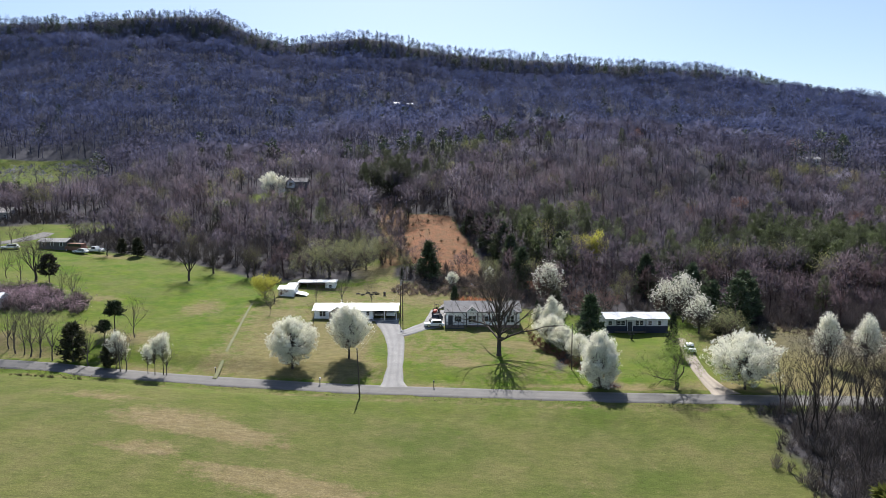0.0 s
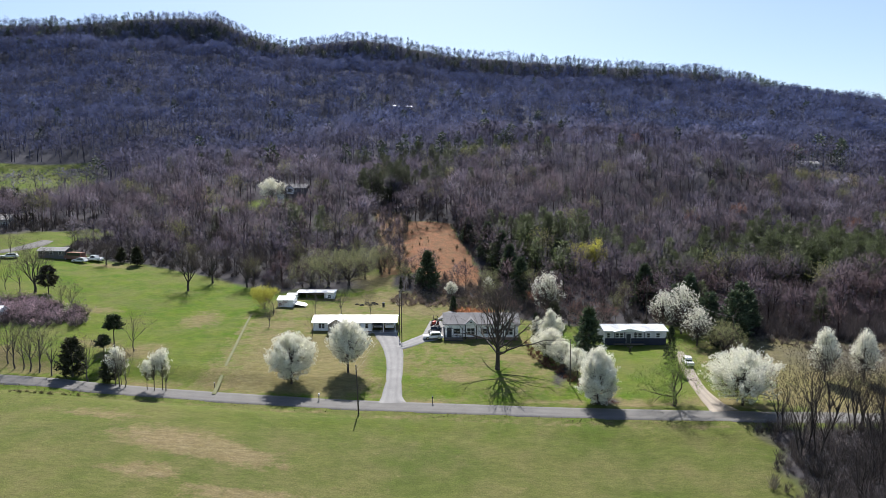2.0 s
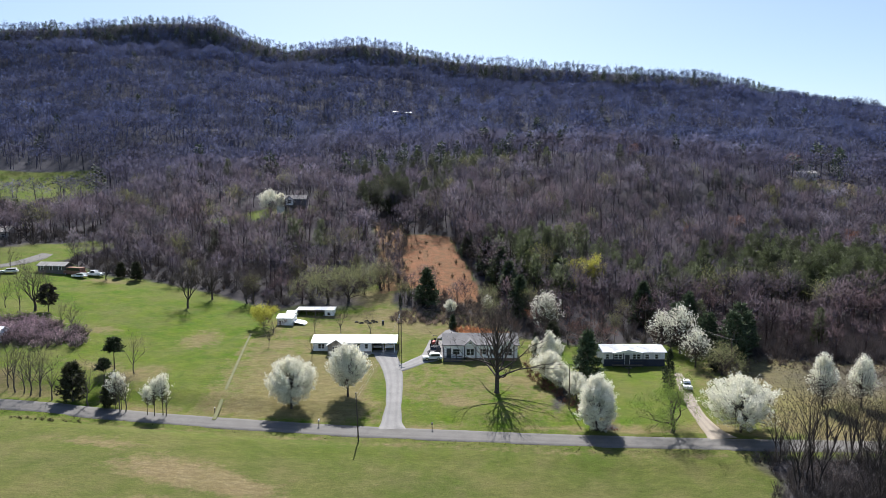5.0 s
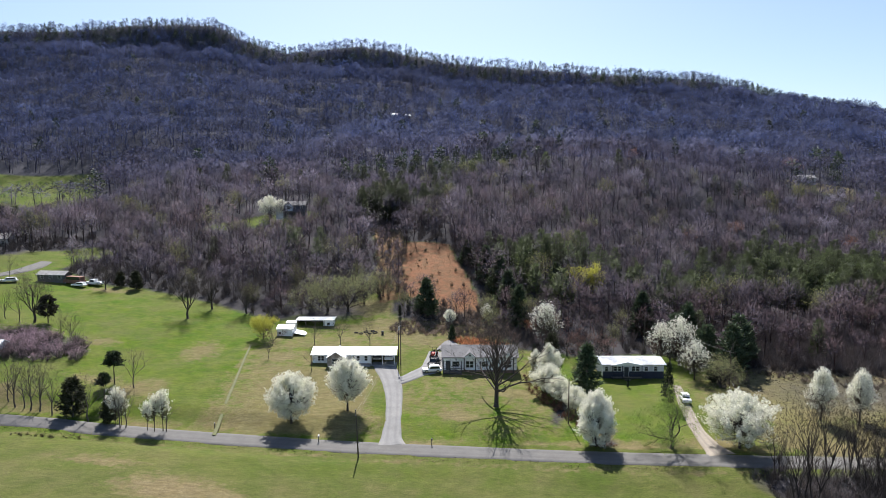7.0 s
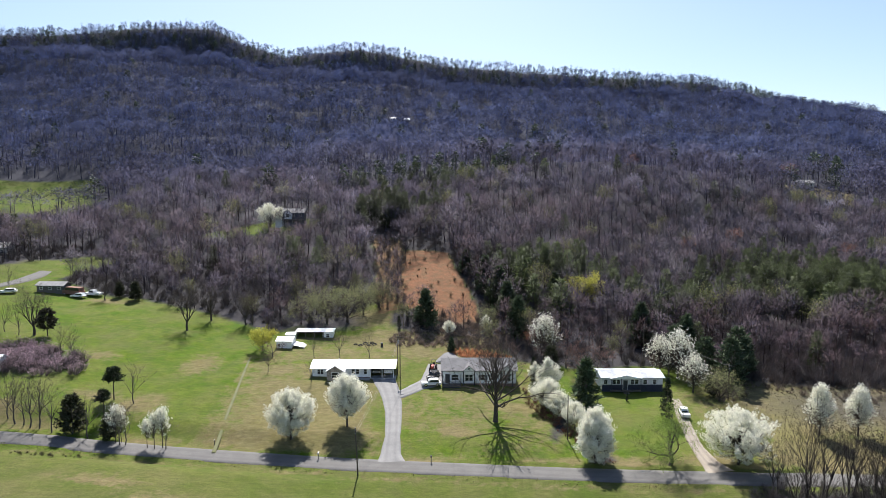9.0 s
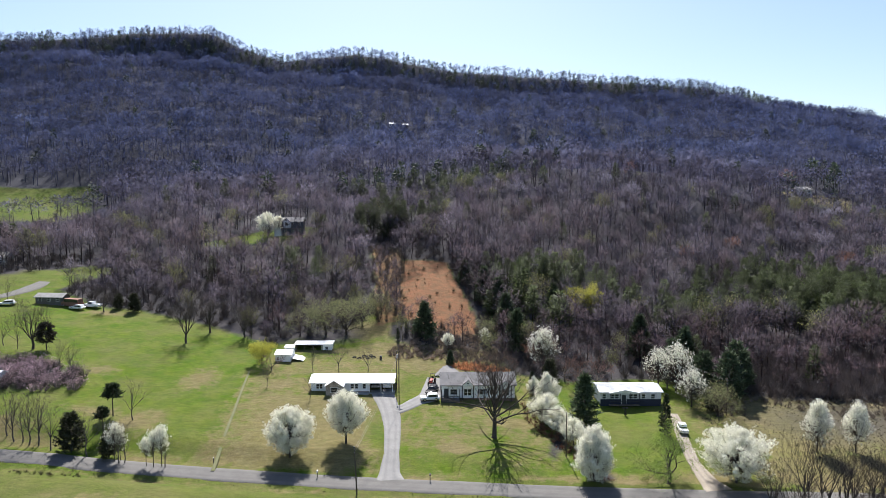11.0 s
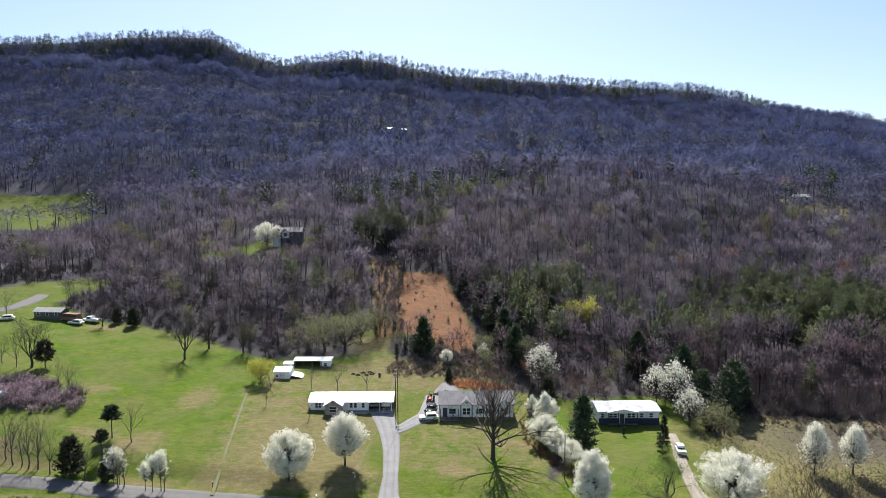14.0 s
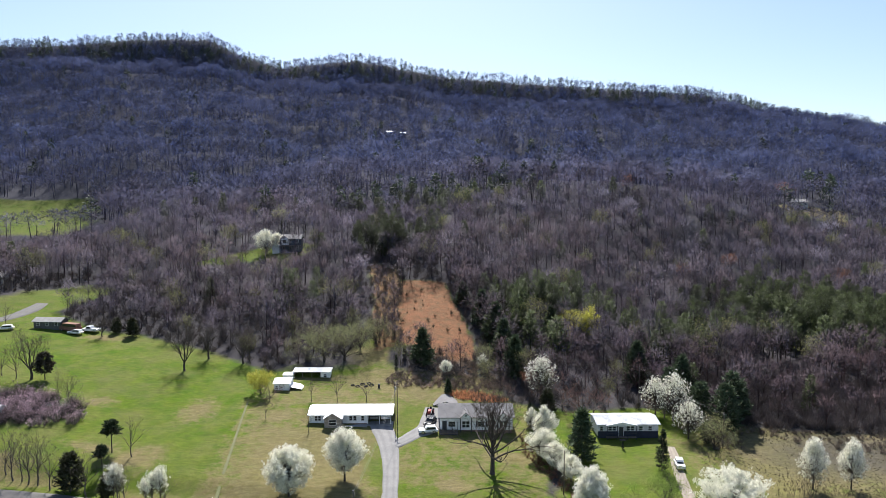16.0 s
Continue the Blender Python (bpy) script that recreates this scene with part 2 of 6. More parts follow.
TWIG_CROWNS = toned("twig_crowns", 0.9, 0.36, 0.2, 0.5, dome=True, airy=0.45)
NEEDLE_CROWNS = toned("needle_crowns", 0.7, 0.22, 0.3, 0.5, dome=True)
NEEDLES = toned("needles", 0.7, 0.25, 0.4, 0.7)
BLOSSOM = toned("blossom", 0.8, 0.26, 0.10, 0.9)
LEAFLETS = toned("young_leaves", 0.7, 0.45, 0.35, 0.8)
WHITE_METAL = plain("white_metal_roof", (0.80, 0.81, 0.82), 0.45, 0.0, 0.18, 0.5)
WHITE_SIDING = plain("white_siding", (0.88, 0.88, 0.87), 0.6, 0.0, 0.12, 0.7, 0.0, 6)
PALE_SIDING = plain("pale_grey_siding", (0.66, 0.65, 0.68), 0.7, 0.0, 0.2, 0.7, 0.0, 6)
BEIGE_SIDING = plain("beige_siding", (0.50, 0.46, 0.41), 0.7, 0.0, 0.2, 0.7, 0.0, 6)
BLUE_SIDING = plain("dark_blue_siding", (0.055, 0.068, 0.095), 0.7, 0.0, 0.2, 0.7, 0.0, 6)
GREY_SHINGLE = plain("grey_shingles", (0.17, 0.165, 0.168), 0.95, 0.0, 0.22, 0.6, 0.3, 9)
STONE_WALL = plain("tan_stone_facing", (0.38, 0.33, 0.285), 0.9, 0.0, 0.45, 1.5, 0.5, 3)
BRICK = plain("red_brown_block", (0.22, 0.15, 0.125), 0.9, 0.0, 0.3, 1.0, 0.3, 6)
NAVY = plain("dark_navy_paint", (0.022, 0.028, 0.055), 0.7)
DARK_TRIM = plain("dark_trim", (0.035, 0.04, 0.05), 0.6)
STAINED_METAL = plain("stained_white_metal_roof", (0.50, 0.525, 0.57), 0.7, 0.0, 0.5, 0.45)
GLASS_DARK = plain("window_glass", (0.02, 0.025, 0.03), 0.08, 0.0, 0.05)
CONCRETE = plain("concrete", (0.30, 0.29, 0.28), 0.9, 0.0, 0.25, 0.8, 0.2)
OLD_WOOD = plain("grey_weathered_wood", (0.17, 0.14, 0.115), 0.9, 0.0, 0.35, 0.9, 0.3, 8)
POLE_WOOD = plain("dark_pole_wood", (0.085, 0.065, 0.05), 0.9, 0.0, 0.3)
RUSTY = plain("rusty_metal", (0.24, 0.12, 0.085), 0.75, 0.3, 0.4, 0.8, 0.2, 5)
TAN_METAL = plain("faded_trailer_metal", (0.10, 0.098, 0.10), 0.6, 0.2, 0.25)
BLACK_PAINT = plain("black_car_paint", (0.02, 0.021, 0.024), 0.25, 0.0, 0.1)
WHITE_PAINT = plain("white_car_paint", (0.78, 0.78, 0.78), 0.3, 0.0, 0.06)
RED_PAINT = plain("red_paint", (0.42, 0.045, 0.03), 0.4, 0.0, 0.15)
GREY_PAINT = plain("grey_car_paint", (0.23, 0.24, 0.26), 0.3, 0.2, 0.1)
TYRE = plain("tyre_rubber", (0.018, 0.018, 0.018), 0.9)
CHROME = plain("bright_metal", (0.6, 0.6, 0.6), 0.3, 0.9, 0.1)


# ---- mesh tools ----
def mesh_object(name, verts, faces, mat, parent=None, label="", tone=None, extra=None):
    """One mesh object from arrays; tone: a colour for each vertex."""
    me = bpy.data.meshes.new(name)
    verts, faces = np.asarray(verts, np.float32), np.asarray(faces, np.int32)
    n = faces.shape[1]
    me.vertices.add(len(verts))
    me.vertices.foreach_set("co", verts.ravel())
    me.loops.add(faces.size)
    me.loops.foreach_set("vertex_index", faces.ravel())
    me.polygons.add(len(faces))
    me.polygons.foreach_set("loop_start", np.arange(0, faces.size, n, dtype=np.int32))
    me.update(calc_edges=True)
    me.validate()
    if tone is not None:
        at = me.attributes.new("tone", "FLOAT_COLOR", "POINT")
        rgba = np.ones((len(verts), 4), np.float32)
        rgba[:, :3] = tone
        at.data.foreach_set("color", rgba.ravel())
    for key, values in (extra or {}).items():
        if values.ndim == 2:
            at = me.attributes.new(key, "FLOAT_COLOR", "POINT")
            at.data.foreach_set("color", values.astype(np.float32).ravel())
        else:
            at = me.attributes.new(key, "FLOAT", "POINT")
            at.data.foreach_set("value", values.astype(np.float32))
    me.materials.append(mat)
    ob = new(name, me)
    if parent:
        ob.parent = parent
    if label:
        tagged(ob, label)
    return ob


def part(name, bm, mat, parent=None, label=""):
    """A bmesh as one mesh object under a thing or a part."""
    me = bpy.data.meshes.new(name)
    bm.to_mesh(me)
    bm.free()
    me.materials.append(mat)
    ob = new(name, me)
    if parent:
        ob.parent = parent
    if label:
        tagged(ob, label)
    return ob


def hull(*boxes, bevel=0.0):
    """Boxes (x0, x1, y0, y1, z0, z1) in one bmesh."""
    bm = bmesh.new()
    for x0, x1, y0, y1, z0, z1 in boxes:
        bmesh.ops.create_cube(bm, size=1, matrix=Matrix.Translation(((x0 + x1) / 2, (y0 + y1) / 2, (z0 + z1) / 2)) @ Matrix.Diagonal((x1 - x0, y1 - y0, z1 - z0, 1)))
    if bevel:
        bmesh.ops.bevel(bm, geom=bm.edges[:], offset=bevel, segments=2, affect="EDGES", profile=0.5)
    return bm


def prism(outline, axis, a, b, bm=None):
    """An outline of two coordinates drawn out along an axis (0: x, 1: y, 2: z) from a to b."""
    bm = bm or bmesh.new()
    def put(p, s):
        v = list(p)
        v.insert(axis, s)
        return bm.verts.new(v)
    lo, hi = [put(p, a) for p in outline], [put(p, b) for p in outline]
    bm.faces.new(lo), bm.faces.new(hi[::-1])
    for i in range(len(outline)):
        j = (i + 1) % len(outline)
        bm.faces.new((lo[i], hi[i], hi[j], lo[j]))
    bmesh.ops.recalc_face_normals(bm, faces=bm.faces[:])
    return bm


def empty(name, x, y, z, turn=0.0, label="", category="", group=""):
    ob = new(name)
    ob.matrix_basis = pose(x, y, z, 0, 0, turn)
    return tagged(ob, label, category, group)


def inside(x, y, poly):
    x, y = np.asarray(x, float), np.asarray(y, float)
    hit = np.zeros(x.shape, bool)
    for (xa, ya), (xb, yb) in zip(poly, poly[1:] + poly[:1]):
        cross = ((ya > y) != (yb > y)) & (x < (xb - xa) * (y - ya) / (yb - ya + 1e-12) + xa)
        hit ^= cross
    return hit


# ---- the cover of the land, in plan ----
SEDGE = [(-12.2, 220), (3.4, 221), (5.4, 207), (8.6, 191), (11, 177), (10, 168), (4, 165), (-2, 172), (-9.5, 176), (-11, 194)]
CLEARING = [(196, 346), (234, 341), (242, 368), (202, 373)]
SEDGE_SIDE = [(-27, 246), (-15, 238), (-12.4, 220), (-11, 194), (-9.5, 176), (-17, 172), (-20, 190), (-22, 215)]
YARD = [(-176, 176), (-128, 190), (-122, 205), (-116, 228), (-132, 238), (-146, 216)]
FAR_FIELD = [(-330, 336), (-188, 338), (-215, 398), (-330, 404)]
HILL_LAWN = [(-70, 256), (-54, 257), (-52, 274), (-66, 278), (-78, 268), (-96, 258), (-99, 250), (-84, 252)]
EDGE_X = (-400, -170, -125, -110, -98, -90, -63, -50, -42, -36, -26, -22, -15, -12, 14, 18, 30, 50, 56, 62, 80, 100, 200, 500)
EDGE_Y = (215, 205, 202, 190, 182, 183, 172, 164, 160, 166, 171, 178, 180, 162, 158, 146, 143, 146, 146, 136, 132, 130, 128, 120)


def tree_line(x):
    return np.interp(x, EDGE_X, EDGE_Y)


def wooded(x, y):
    """Where the woods stand."""
    x, y = np.asarray(x, float), np.asarray(y, float)
    w = y > tree_line(x)
    w &= ~inside(x, y, SEDGE) & ~inside(x, y, FAR_FIELD) & ~inside(x, y, HILL_LAWN) & ~inside(x, y, YARD) & ~inside(x, y, CLEARING) & ~inside(x, y, SEDGE_SIDE)
    return w


def thicket(x, y):
    """The brushwood between meadow and road."""
    return (x > 43.0 + 0.2 * (y - 68) + 1.5 * np.sin(y * 0.7)) & (y < 89.5)


def blob(x, y, cx, cy, rx, ry, turn=0.0):
    c, s = math.cos(radians(turn)), math.sin(radians(turn))
    dx, dy = x - cx, y - cy
    return np.clip(1.25 - np.sqrt(((dx * c + dy * s) / rx) ** 2 + ((dy * c - dx * s) / ry) ** 2), 0, 1)


def cover_of(x, y):
    wood = np.zeros(x.shape)
    for dx, dy in ((0, 0), (2, 0), (-2, 0), (0, 2), (0, -2)):
        wood += 0.2 * (wooded(x + dx, y + dy) | thicket(x + dx, y + dy))
    dry = np.zeros(x.shape)
    # worn and dry patches: meadow, front lawns, verge
    for b in ((-36, 81, 11, 4.5, -12), (-25, 78, 8, 2.5, -20), (-35, 71, 6, 2.5, -10), (-22, 66, 8, 3, -12), (-12, 64, 7, 2.5, -8), (-50, 88, 8, 2, -8),
              (-28, 112, 13, 11, 0), (-34, 107, 6, 8, 20), (-18, 107, 8, 7, 0), (-30, 124, 8, 6, 0), (-36, 136, 6, 5, 0), (3, 110, 4.5, 2.2, -20), (15, 120, 7, 2.6, 5), (6, 124, 5, 2, 0),
              (-57, 115, 6, 6, 0), (-76, 137, 5, 3, -8), (-82, 112, 9, 3, -8), (-53, 136, 5, 7, 0), (-66, 118, 8, 2.5, -12), (-72, 108, 14, 1.8, -8), (-50, 104, 8, 1.2, -5), (32, 99, 8, 2.0, 0), (45, 99.5, 7, 2.5, 0), (28, 104, 3, 6, 0), (24, 114, 3, 9, -25),
              (-10, 152, 22, 4, -8), (-18, 157, 14, 3, -6), (-4, 148, 10, 4, 0), (5, 147, 8, 3, 0), (76, 120, 28, 18, 0), (-20, 170, 12, 8, 0), (34, 135, 6, 3, 0), (-95, 178, 9, 3, 0), (20, 100, 7, 1, 0), (-5, 100, 8, 1, 0)):
        dry = np.maximum(dry, blob(x, y, *b))
    for b in ((3, 110, 5, 2.2, -20), (14.5, 120.5, 7, 2.0, 5), (-32, 79, 12, 3.5, -14), (-18, 66, 12, 3, -10), (3, 157, 17, 8, 0), (5, 166, 14, 10, 0), (-2, 157, 22, 6.5, -4), (82, 122, 34, 20, 0), (64, 113, 12, 8, 0), (68, 101, 17, 8, 0)):
        dry = np.maximum(dry, 1.45 * blob(x, y, *b))
    # the faint strip of an old fence line up the lawn
    dry = np.maximum(dry, 0.6 * (np.abs(x + 38.0 + 0.145 * (y - 102)) < 0.7) * (y > 101) * (y < 143))
    dry = np.maximum(dry, 0.62 * (1 - smooth(0.2, 1.5, np.abs(x + 33.5 - 0.45 * (y - 104)))) * (y > 103) * (y < 122))
    dry = np.maximum(dry, np.maximum(0.9 * inside(x, y, CLEARING), 0.9 * inside(x, y, SEDGE_SIDE)))
    # patchy, half-dry grass round the houses, and the greener plots between
    bank = np.interp(x, (-36, -27, -19, -10.2, -2, 6), (156.6, 157.0, 155.2, 151.0, 149.6, 148.2))
    dry = np.maximum(dry, 0.95 * np.exp(-((y - bank) / 1.3) ** 2) * (x > -37) * (x < 8))
    yard = smooth(-46, -40, x) * (1 - smooth(20, 26, x)) * smooth(100.5, 104, y) * (1 - smooth(150, 158, y))
    for b in ((1.5, 106, 10, 6, 0), (-5, 135, 4.5, 10, 0), (-11.5, 112, 2.6, 12, 5), (-25, 102, 16, 1.5, -4), (-22, 141, 12, 2.2, 0)):
        yard = yard * (1 - blob(x, y, *b))
    dry = np.maximum(dry, (0.68 - 0.14 * smooth(-11, -9, x) + 0.32 * smooth(-37, -34, x) * (1 - smooth(-16, -12, x)) * (1 - smooth(126, 132, y))) * yard)
    ry, _ = road_line(x)
    dry = np.maximum(dry, 0.55 * np.exp(-((np.abs(y - ry) - 4.2) / 0.8) ** 2))
    sedge = np.maximum(np.maximum(inside(x, y, SEDGE) * 1.0, 0.62 * inside(x, y, SEDGE_SIDE)), blob(x, y, 10, 148.2, 7.5, 2.4, -6))
    scrub = np.maximum(0.6 * blob(x, y, 9, 145, 7, 3), 1.0 * blob(x, y, 84, 121, 32, 18))
    wood = np.maximum(wood, np.clip(scrub, 0, 1) * 0.62)
    for b in ((-31, 168, 13, 8, 0), (-33, 163, 9, 3, 0), (-89, 131, 14, 9, -10), (22, 112, 1.6, 9, -18), (27, 100, 3, 2.2, 0)):
        wood = np.maximum(wood, blob(x, y, *b))
    lush = 0.9 * smooth(96, 104, y) * (1 - smooth(112, 150, -x) * (1 - smooth(300, 330, y))) - 0.5 * smooth(300, 330, y) + 0.35 * smooth(80, 92, y)
    return wood, np.clip(dry, 0, 1.5), sedge, np.clip(lush, 0, 1)


def axis(spans):
    out = []
    for a, b, step in spans:
        out += list(np.arange(a, b, step))
    return np.array(out + [spans[-1][1]])


def build_ground():
    gx = axis(((-4000, -1000, 600), (-1000, -400, 60), (-400, -140, 10), (-140, 110, 1.5), (110, 400, 10), (400, 1000, 60), (1000, 4000, 600)))
    gy = axis(((-3000, -200, 400), (-200, 40, 20), (40, 178, 1.5), (178, 290, 3.0), (290, 820, 6), (820, 900, 20), (900, 1500, 60), (1500, 4500, 500)))
    X, Y = np.meshgrid(gx, gy)
    Z = height(X, Y)
    ry, rz = road_line(X)
    Z = Z - 0.14 * (np.abs(Y - ry) < 2.3)
    nx, ny = len(gx), len(gy)
    k = np.arange(nx * ny).reshape(ny, nx)
    faces = np.stack([k[:-1, :-1], k[:-1, 1:], k[1:, 1:], k[1:, :-1]], -1).reshape(-1, 4)
    wood, dry, sedge, lush = cover_of(X.ravel(), Y.ravel())
    cover = np.stack([wood, dry, sedge, np.ones_like(wood)], 1)
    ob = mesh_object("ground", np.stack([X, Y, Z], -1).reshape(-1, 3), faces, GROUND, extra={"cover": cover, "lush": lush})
    ob.data.shade_smooth()
    tagged(ob, "rolling green meadow and lawns rising to wooded mountain slopes", "ground", kind="structure")


def ribbon(name, centre, widths, lift, mat, label, category, step=1.0, level=False, joins=False):
    """A strip of road along a line of (x, y), lying on the land, with shoulders that go down into it."""
    pts = [Vector((*p, 0)) for p in centre]
    line, wide = [], []
    for i in range(len(pts) - 1):
        n = max(2, int((pts[i + 1] - pts[i]).length / step))
        for q in range(n):
            t = q / n
            p0, p1, p2, p3 = pts[max(i - 1, 0)], pts[i], pts[i + 1], pts[min(i + 2, len(pts) - 1)]
            line.append(0.5 * ((2 * p1) + (p2 - p0) * t + (2 * p0 - 5 * p1 + 4 * p2 - p3) * t * t + (3 * p1 - p0 - 3 * p2 + p3) * t ** 3))
            wide.append(widths[i] * (1 - t) + widths[i + 1] * t)
    line.append(pts[-1]), wide.append(widths[-1])
    verts, faces = [], []
    across = (-0.56, -0.5, -0.36, -0.22, -0.08, 0.08, 0.22, 0.36, 0.5, 0.56)
    rise, tip = [], []
    for i, p in enumerate(line):
        d = (line[min(i + 1, len(line) - 1)] - line[max(i - 1, 0)]).normalized()
        l, r = height(p.x - d.y * 2, p.y + d.x * 2), height(p.x + d.y * 2, p.y - d.x * 2)
        rise.append(float(road_line(p.x)[1]) if level else float(l + r) / 2)
        tip.append(0.0 if level else float(l - r) / 4)
    def evened(values):
        pad = np.pad(np.array(values), 6, "edge")
        return np.convolve(pad, np.hanning(15)[1:-1] / np.hanning(15).sum(), "valid")
    rise, tip = (rise, tip) if level else (evened(rise), evened(tip))
    if joins:
        # runs out flush onto the road
        for i in range(5):
            rise[i] += (float(road_line(line[i].x)[1]) + 0.062 - lift - rise[i]) * (1 - i / 5) ** 2
            tip[i] *= i / 5
    for i, p in enumerate(line):
        d = (line[min(i + 1, len(line) - 1)] - line[max(i - 1, 0)]).normalized()
        side = Vector((-d.y, d.x, 0))
        ragged = 1 + 0.015 * math.sin(i * 0.5) + 0.012 * math.sin(i * 1.3)
        for a in across:
            q = p + side * (a * wide[i] * (ragged if abs(a) > 0.4 else 1))
            z = rise[i] + tip[i] * a * wide[i]
            verts.append((q.x, q.y, z + (lift + 0.03 * (1 - (2 * a) ** 2) if abs(a) < 0.55 else -0.12)))
    m = len(across)
    for i in range(len(line) - 1):
        for j in range(m - 1):
            faces.append((i * m + j, i * m + j + 1, (i + 1) * m + j + 1, (i + 1) * m + j))
    ob = mesh_object(name, verts, faces, mat, extra={"across": np.tile(np.array(across), len(line))})
    ob.data.shade_smooth()
    return tagged(ob, label, category, kind="structure")


build_ground()
ribbon("road", [(x, float(road_line(x)[0])) for x in (-400, -160, -110, -90, -66, -50, -37, -22, -8, 6, 20, 33, 45, 60, 80, 160, 400)], [4.1] * 17, 0.05, ASPHALT,
       "narrow weathered grey asphalt country road without markings", "road", 1.5, True)
ribbon("driveway", [(-8.1, 99.6), (-8.4, 102.6), (-8.5, 108), (-8.9, 116), (-9.6, 122), (-10.6, 127), (-11.8, 131), (-12.6, 134.5)], [4.6, 3.1, 2.7, 2.9, 3.6, 4.0, 4.4, 5.2], 0.16, GRAVEL,
       "pale grey gravel driveway running up from the road to a carport", "driveway", 1.0, joins=True)
ribbon("driveway_branch", [(-9.0, 124.2), (-6.6, 126.6), (-4.6, 129.2), (-2.0, 132.0), (-1.2, 136.5), (-1.0, 142)], [2.6, 2.8, 3.2, 4.6, 4.4, 3.4], 0.13, GRAVEL,
       "gravel branch drive curving to a parking spot beside a house", "driveway", 0.8)
ribbon("gravel_lane", [(44.6, 95.2), (44.2, 98.5), (44.3, 104), (45.2, 110), (46.4, 116), (47.6, 121), (48.4, 125)], [4.6, 2.8, 2.1, 2.0, 2.0, 1.8, 1.4], 0.15, LANE,
       "sandy gravel lane leading up beside blossoming trees", "lane", 1.0, joins=True)
ribbon("gravel_yard", [(-131.5, 208), (-130.5, 200), (-131, 190), (-136, 181), (-146, 174)], [3.4, 4.2, 4.0, 3.6, 3.2], 0.25, ASPHALT, "pale gravel yard and track at the edge of the woods", "driveway", 2.0)
ribbon("grass_strip", [(-38.0, 101.4), (-39.2, 110), (-40.6, 120), (-42.1, 130), (-43.9, 142)], [0.6, 0.55, 0.5, 0.45, 0.4], 0.12, DRY_STRIP,
       "pale dry grass strip along an old fence line up the lawn", "path", 1.2)


# ---- trees: the kit ----
class Soup:
    """Triangles gathered as arrays, with a colour for each vertex."""

    def __init__(self):
        self.v, self.f, self.c, self.n = [], [], [], 0

    def add(self, verts, tris, tone):
        verts = np.asarray(verts, float)
        self.v.append(verts), self.f.append(np.asarray(tris) + self.n)
        self.c.append(np.broadcast_to(np.asarray(tone, float), (len(verts), 3)))
        self.n += len(verts)

    def arrays(self):
        return np.concatenate(self.v), np.concatenate(self.f), np.concatenate(self.c)

    def tube(self, pts, radii, sides, tone):
        pts, radii = np.asarray(pts, float), np.asarray(radii, float)
        d = np.gradient(pts, axis=0)
        d /= np.linalg.norm(d, axis=1)[:, None] + 1e-9
        ref = np.array([1.0, 0.13, 0.07]) if abs(d[0, 0]) < 0.8 else np.array([0.1, 1.0, 0.1])
        a = np.cross(d, ref)
        a /= np.linalg.norm(a, axis=1)[:, None] + 1e-9
        b = np.cross(d, a)
        ang = np.arange(sides) * 2 * np.pi / sides
        ring = pts[:, None] + radii[:, None, None] * (np.cos(ang)[None, :, None] * a[:, None] + np.sin(ang)[None, :, None] * b[:, None])
        k = np.arange(len(pts) * sides).reshape(len(pts), sides)
        lo, hi = k[:-1], k[1:]
        lo2, hi2 = np.roll(lo, -1, 1), np.roll(hi, -1, 1)
        tris = np.concatenate([np.stack([lo, lo2, hi2], -1).reshape(-1, 3), np.stack([lo, hi2, hi], -1).reshape(-1, 3)])
        self.add(ring.reshape(-1, 3), tris, tone)

    def slivers(self, base, tip, width, rng, tone):
        """Thin tapering twigs or needle tufts, one triangle each."""
        base, tip = np.asarray(base, float), np.asarray(tip, float)
        if not len(base):
            return
        d = tip - base
        side = np.cross(d, rng.normal(size=d.shape))
        side /= np.linalg.norm(side, axis=1)[:, None] + 1e-9
        w = (np.broadcast_to(width, (len(base),)) / 2)[:, None]
        v = np.stack([base + side * w, base - side * w, tip], 1).reshape(-1, 3)
        tone = np.asarray(tone, float)
        if tone.ndim == 2:
            tone = np.repeat(tone, 3, 0)
        self.add(v, np.arange(len(v)).reshape(-1, 3), tone)

    def flakes(self, at, size, rng, tone):
        """Small leaves or petals, turned at random, a triangle each."""
        at = np.asarray(at, float)
        n = len(at)
        u = rng.normal(size=(n, 3))
        u /= np.linalg.norm(u, axis=1)[:, None]
        w = np.cross(u, rng.normal(size=(n, 3)))
        w /= np.linalg.norm(w, axis=1)[:, None] + 1e-9
        s = np.broadcast_to(size, (n,))[:, None]
        v = np.stack([at + u * s, at - u * s * 0.6 + w * s * 0.8, at - u * s * 0.6 - w * s * 0.8], 1).reshape(-1, 3)
        tone = np.asarray(tone, float)
        if tone.ndim == 2:
            tone = np.repeat(tone, 3, 0)
        self.add(v, np.arange(len(v)).reshape(-1, 3), tone)


def unit(v):
    return v / (np.linalg.norm(v) + 1e-9)


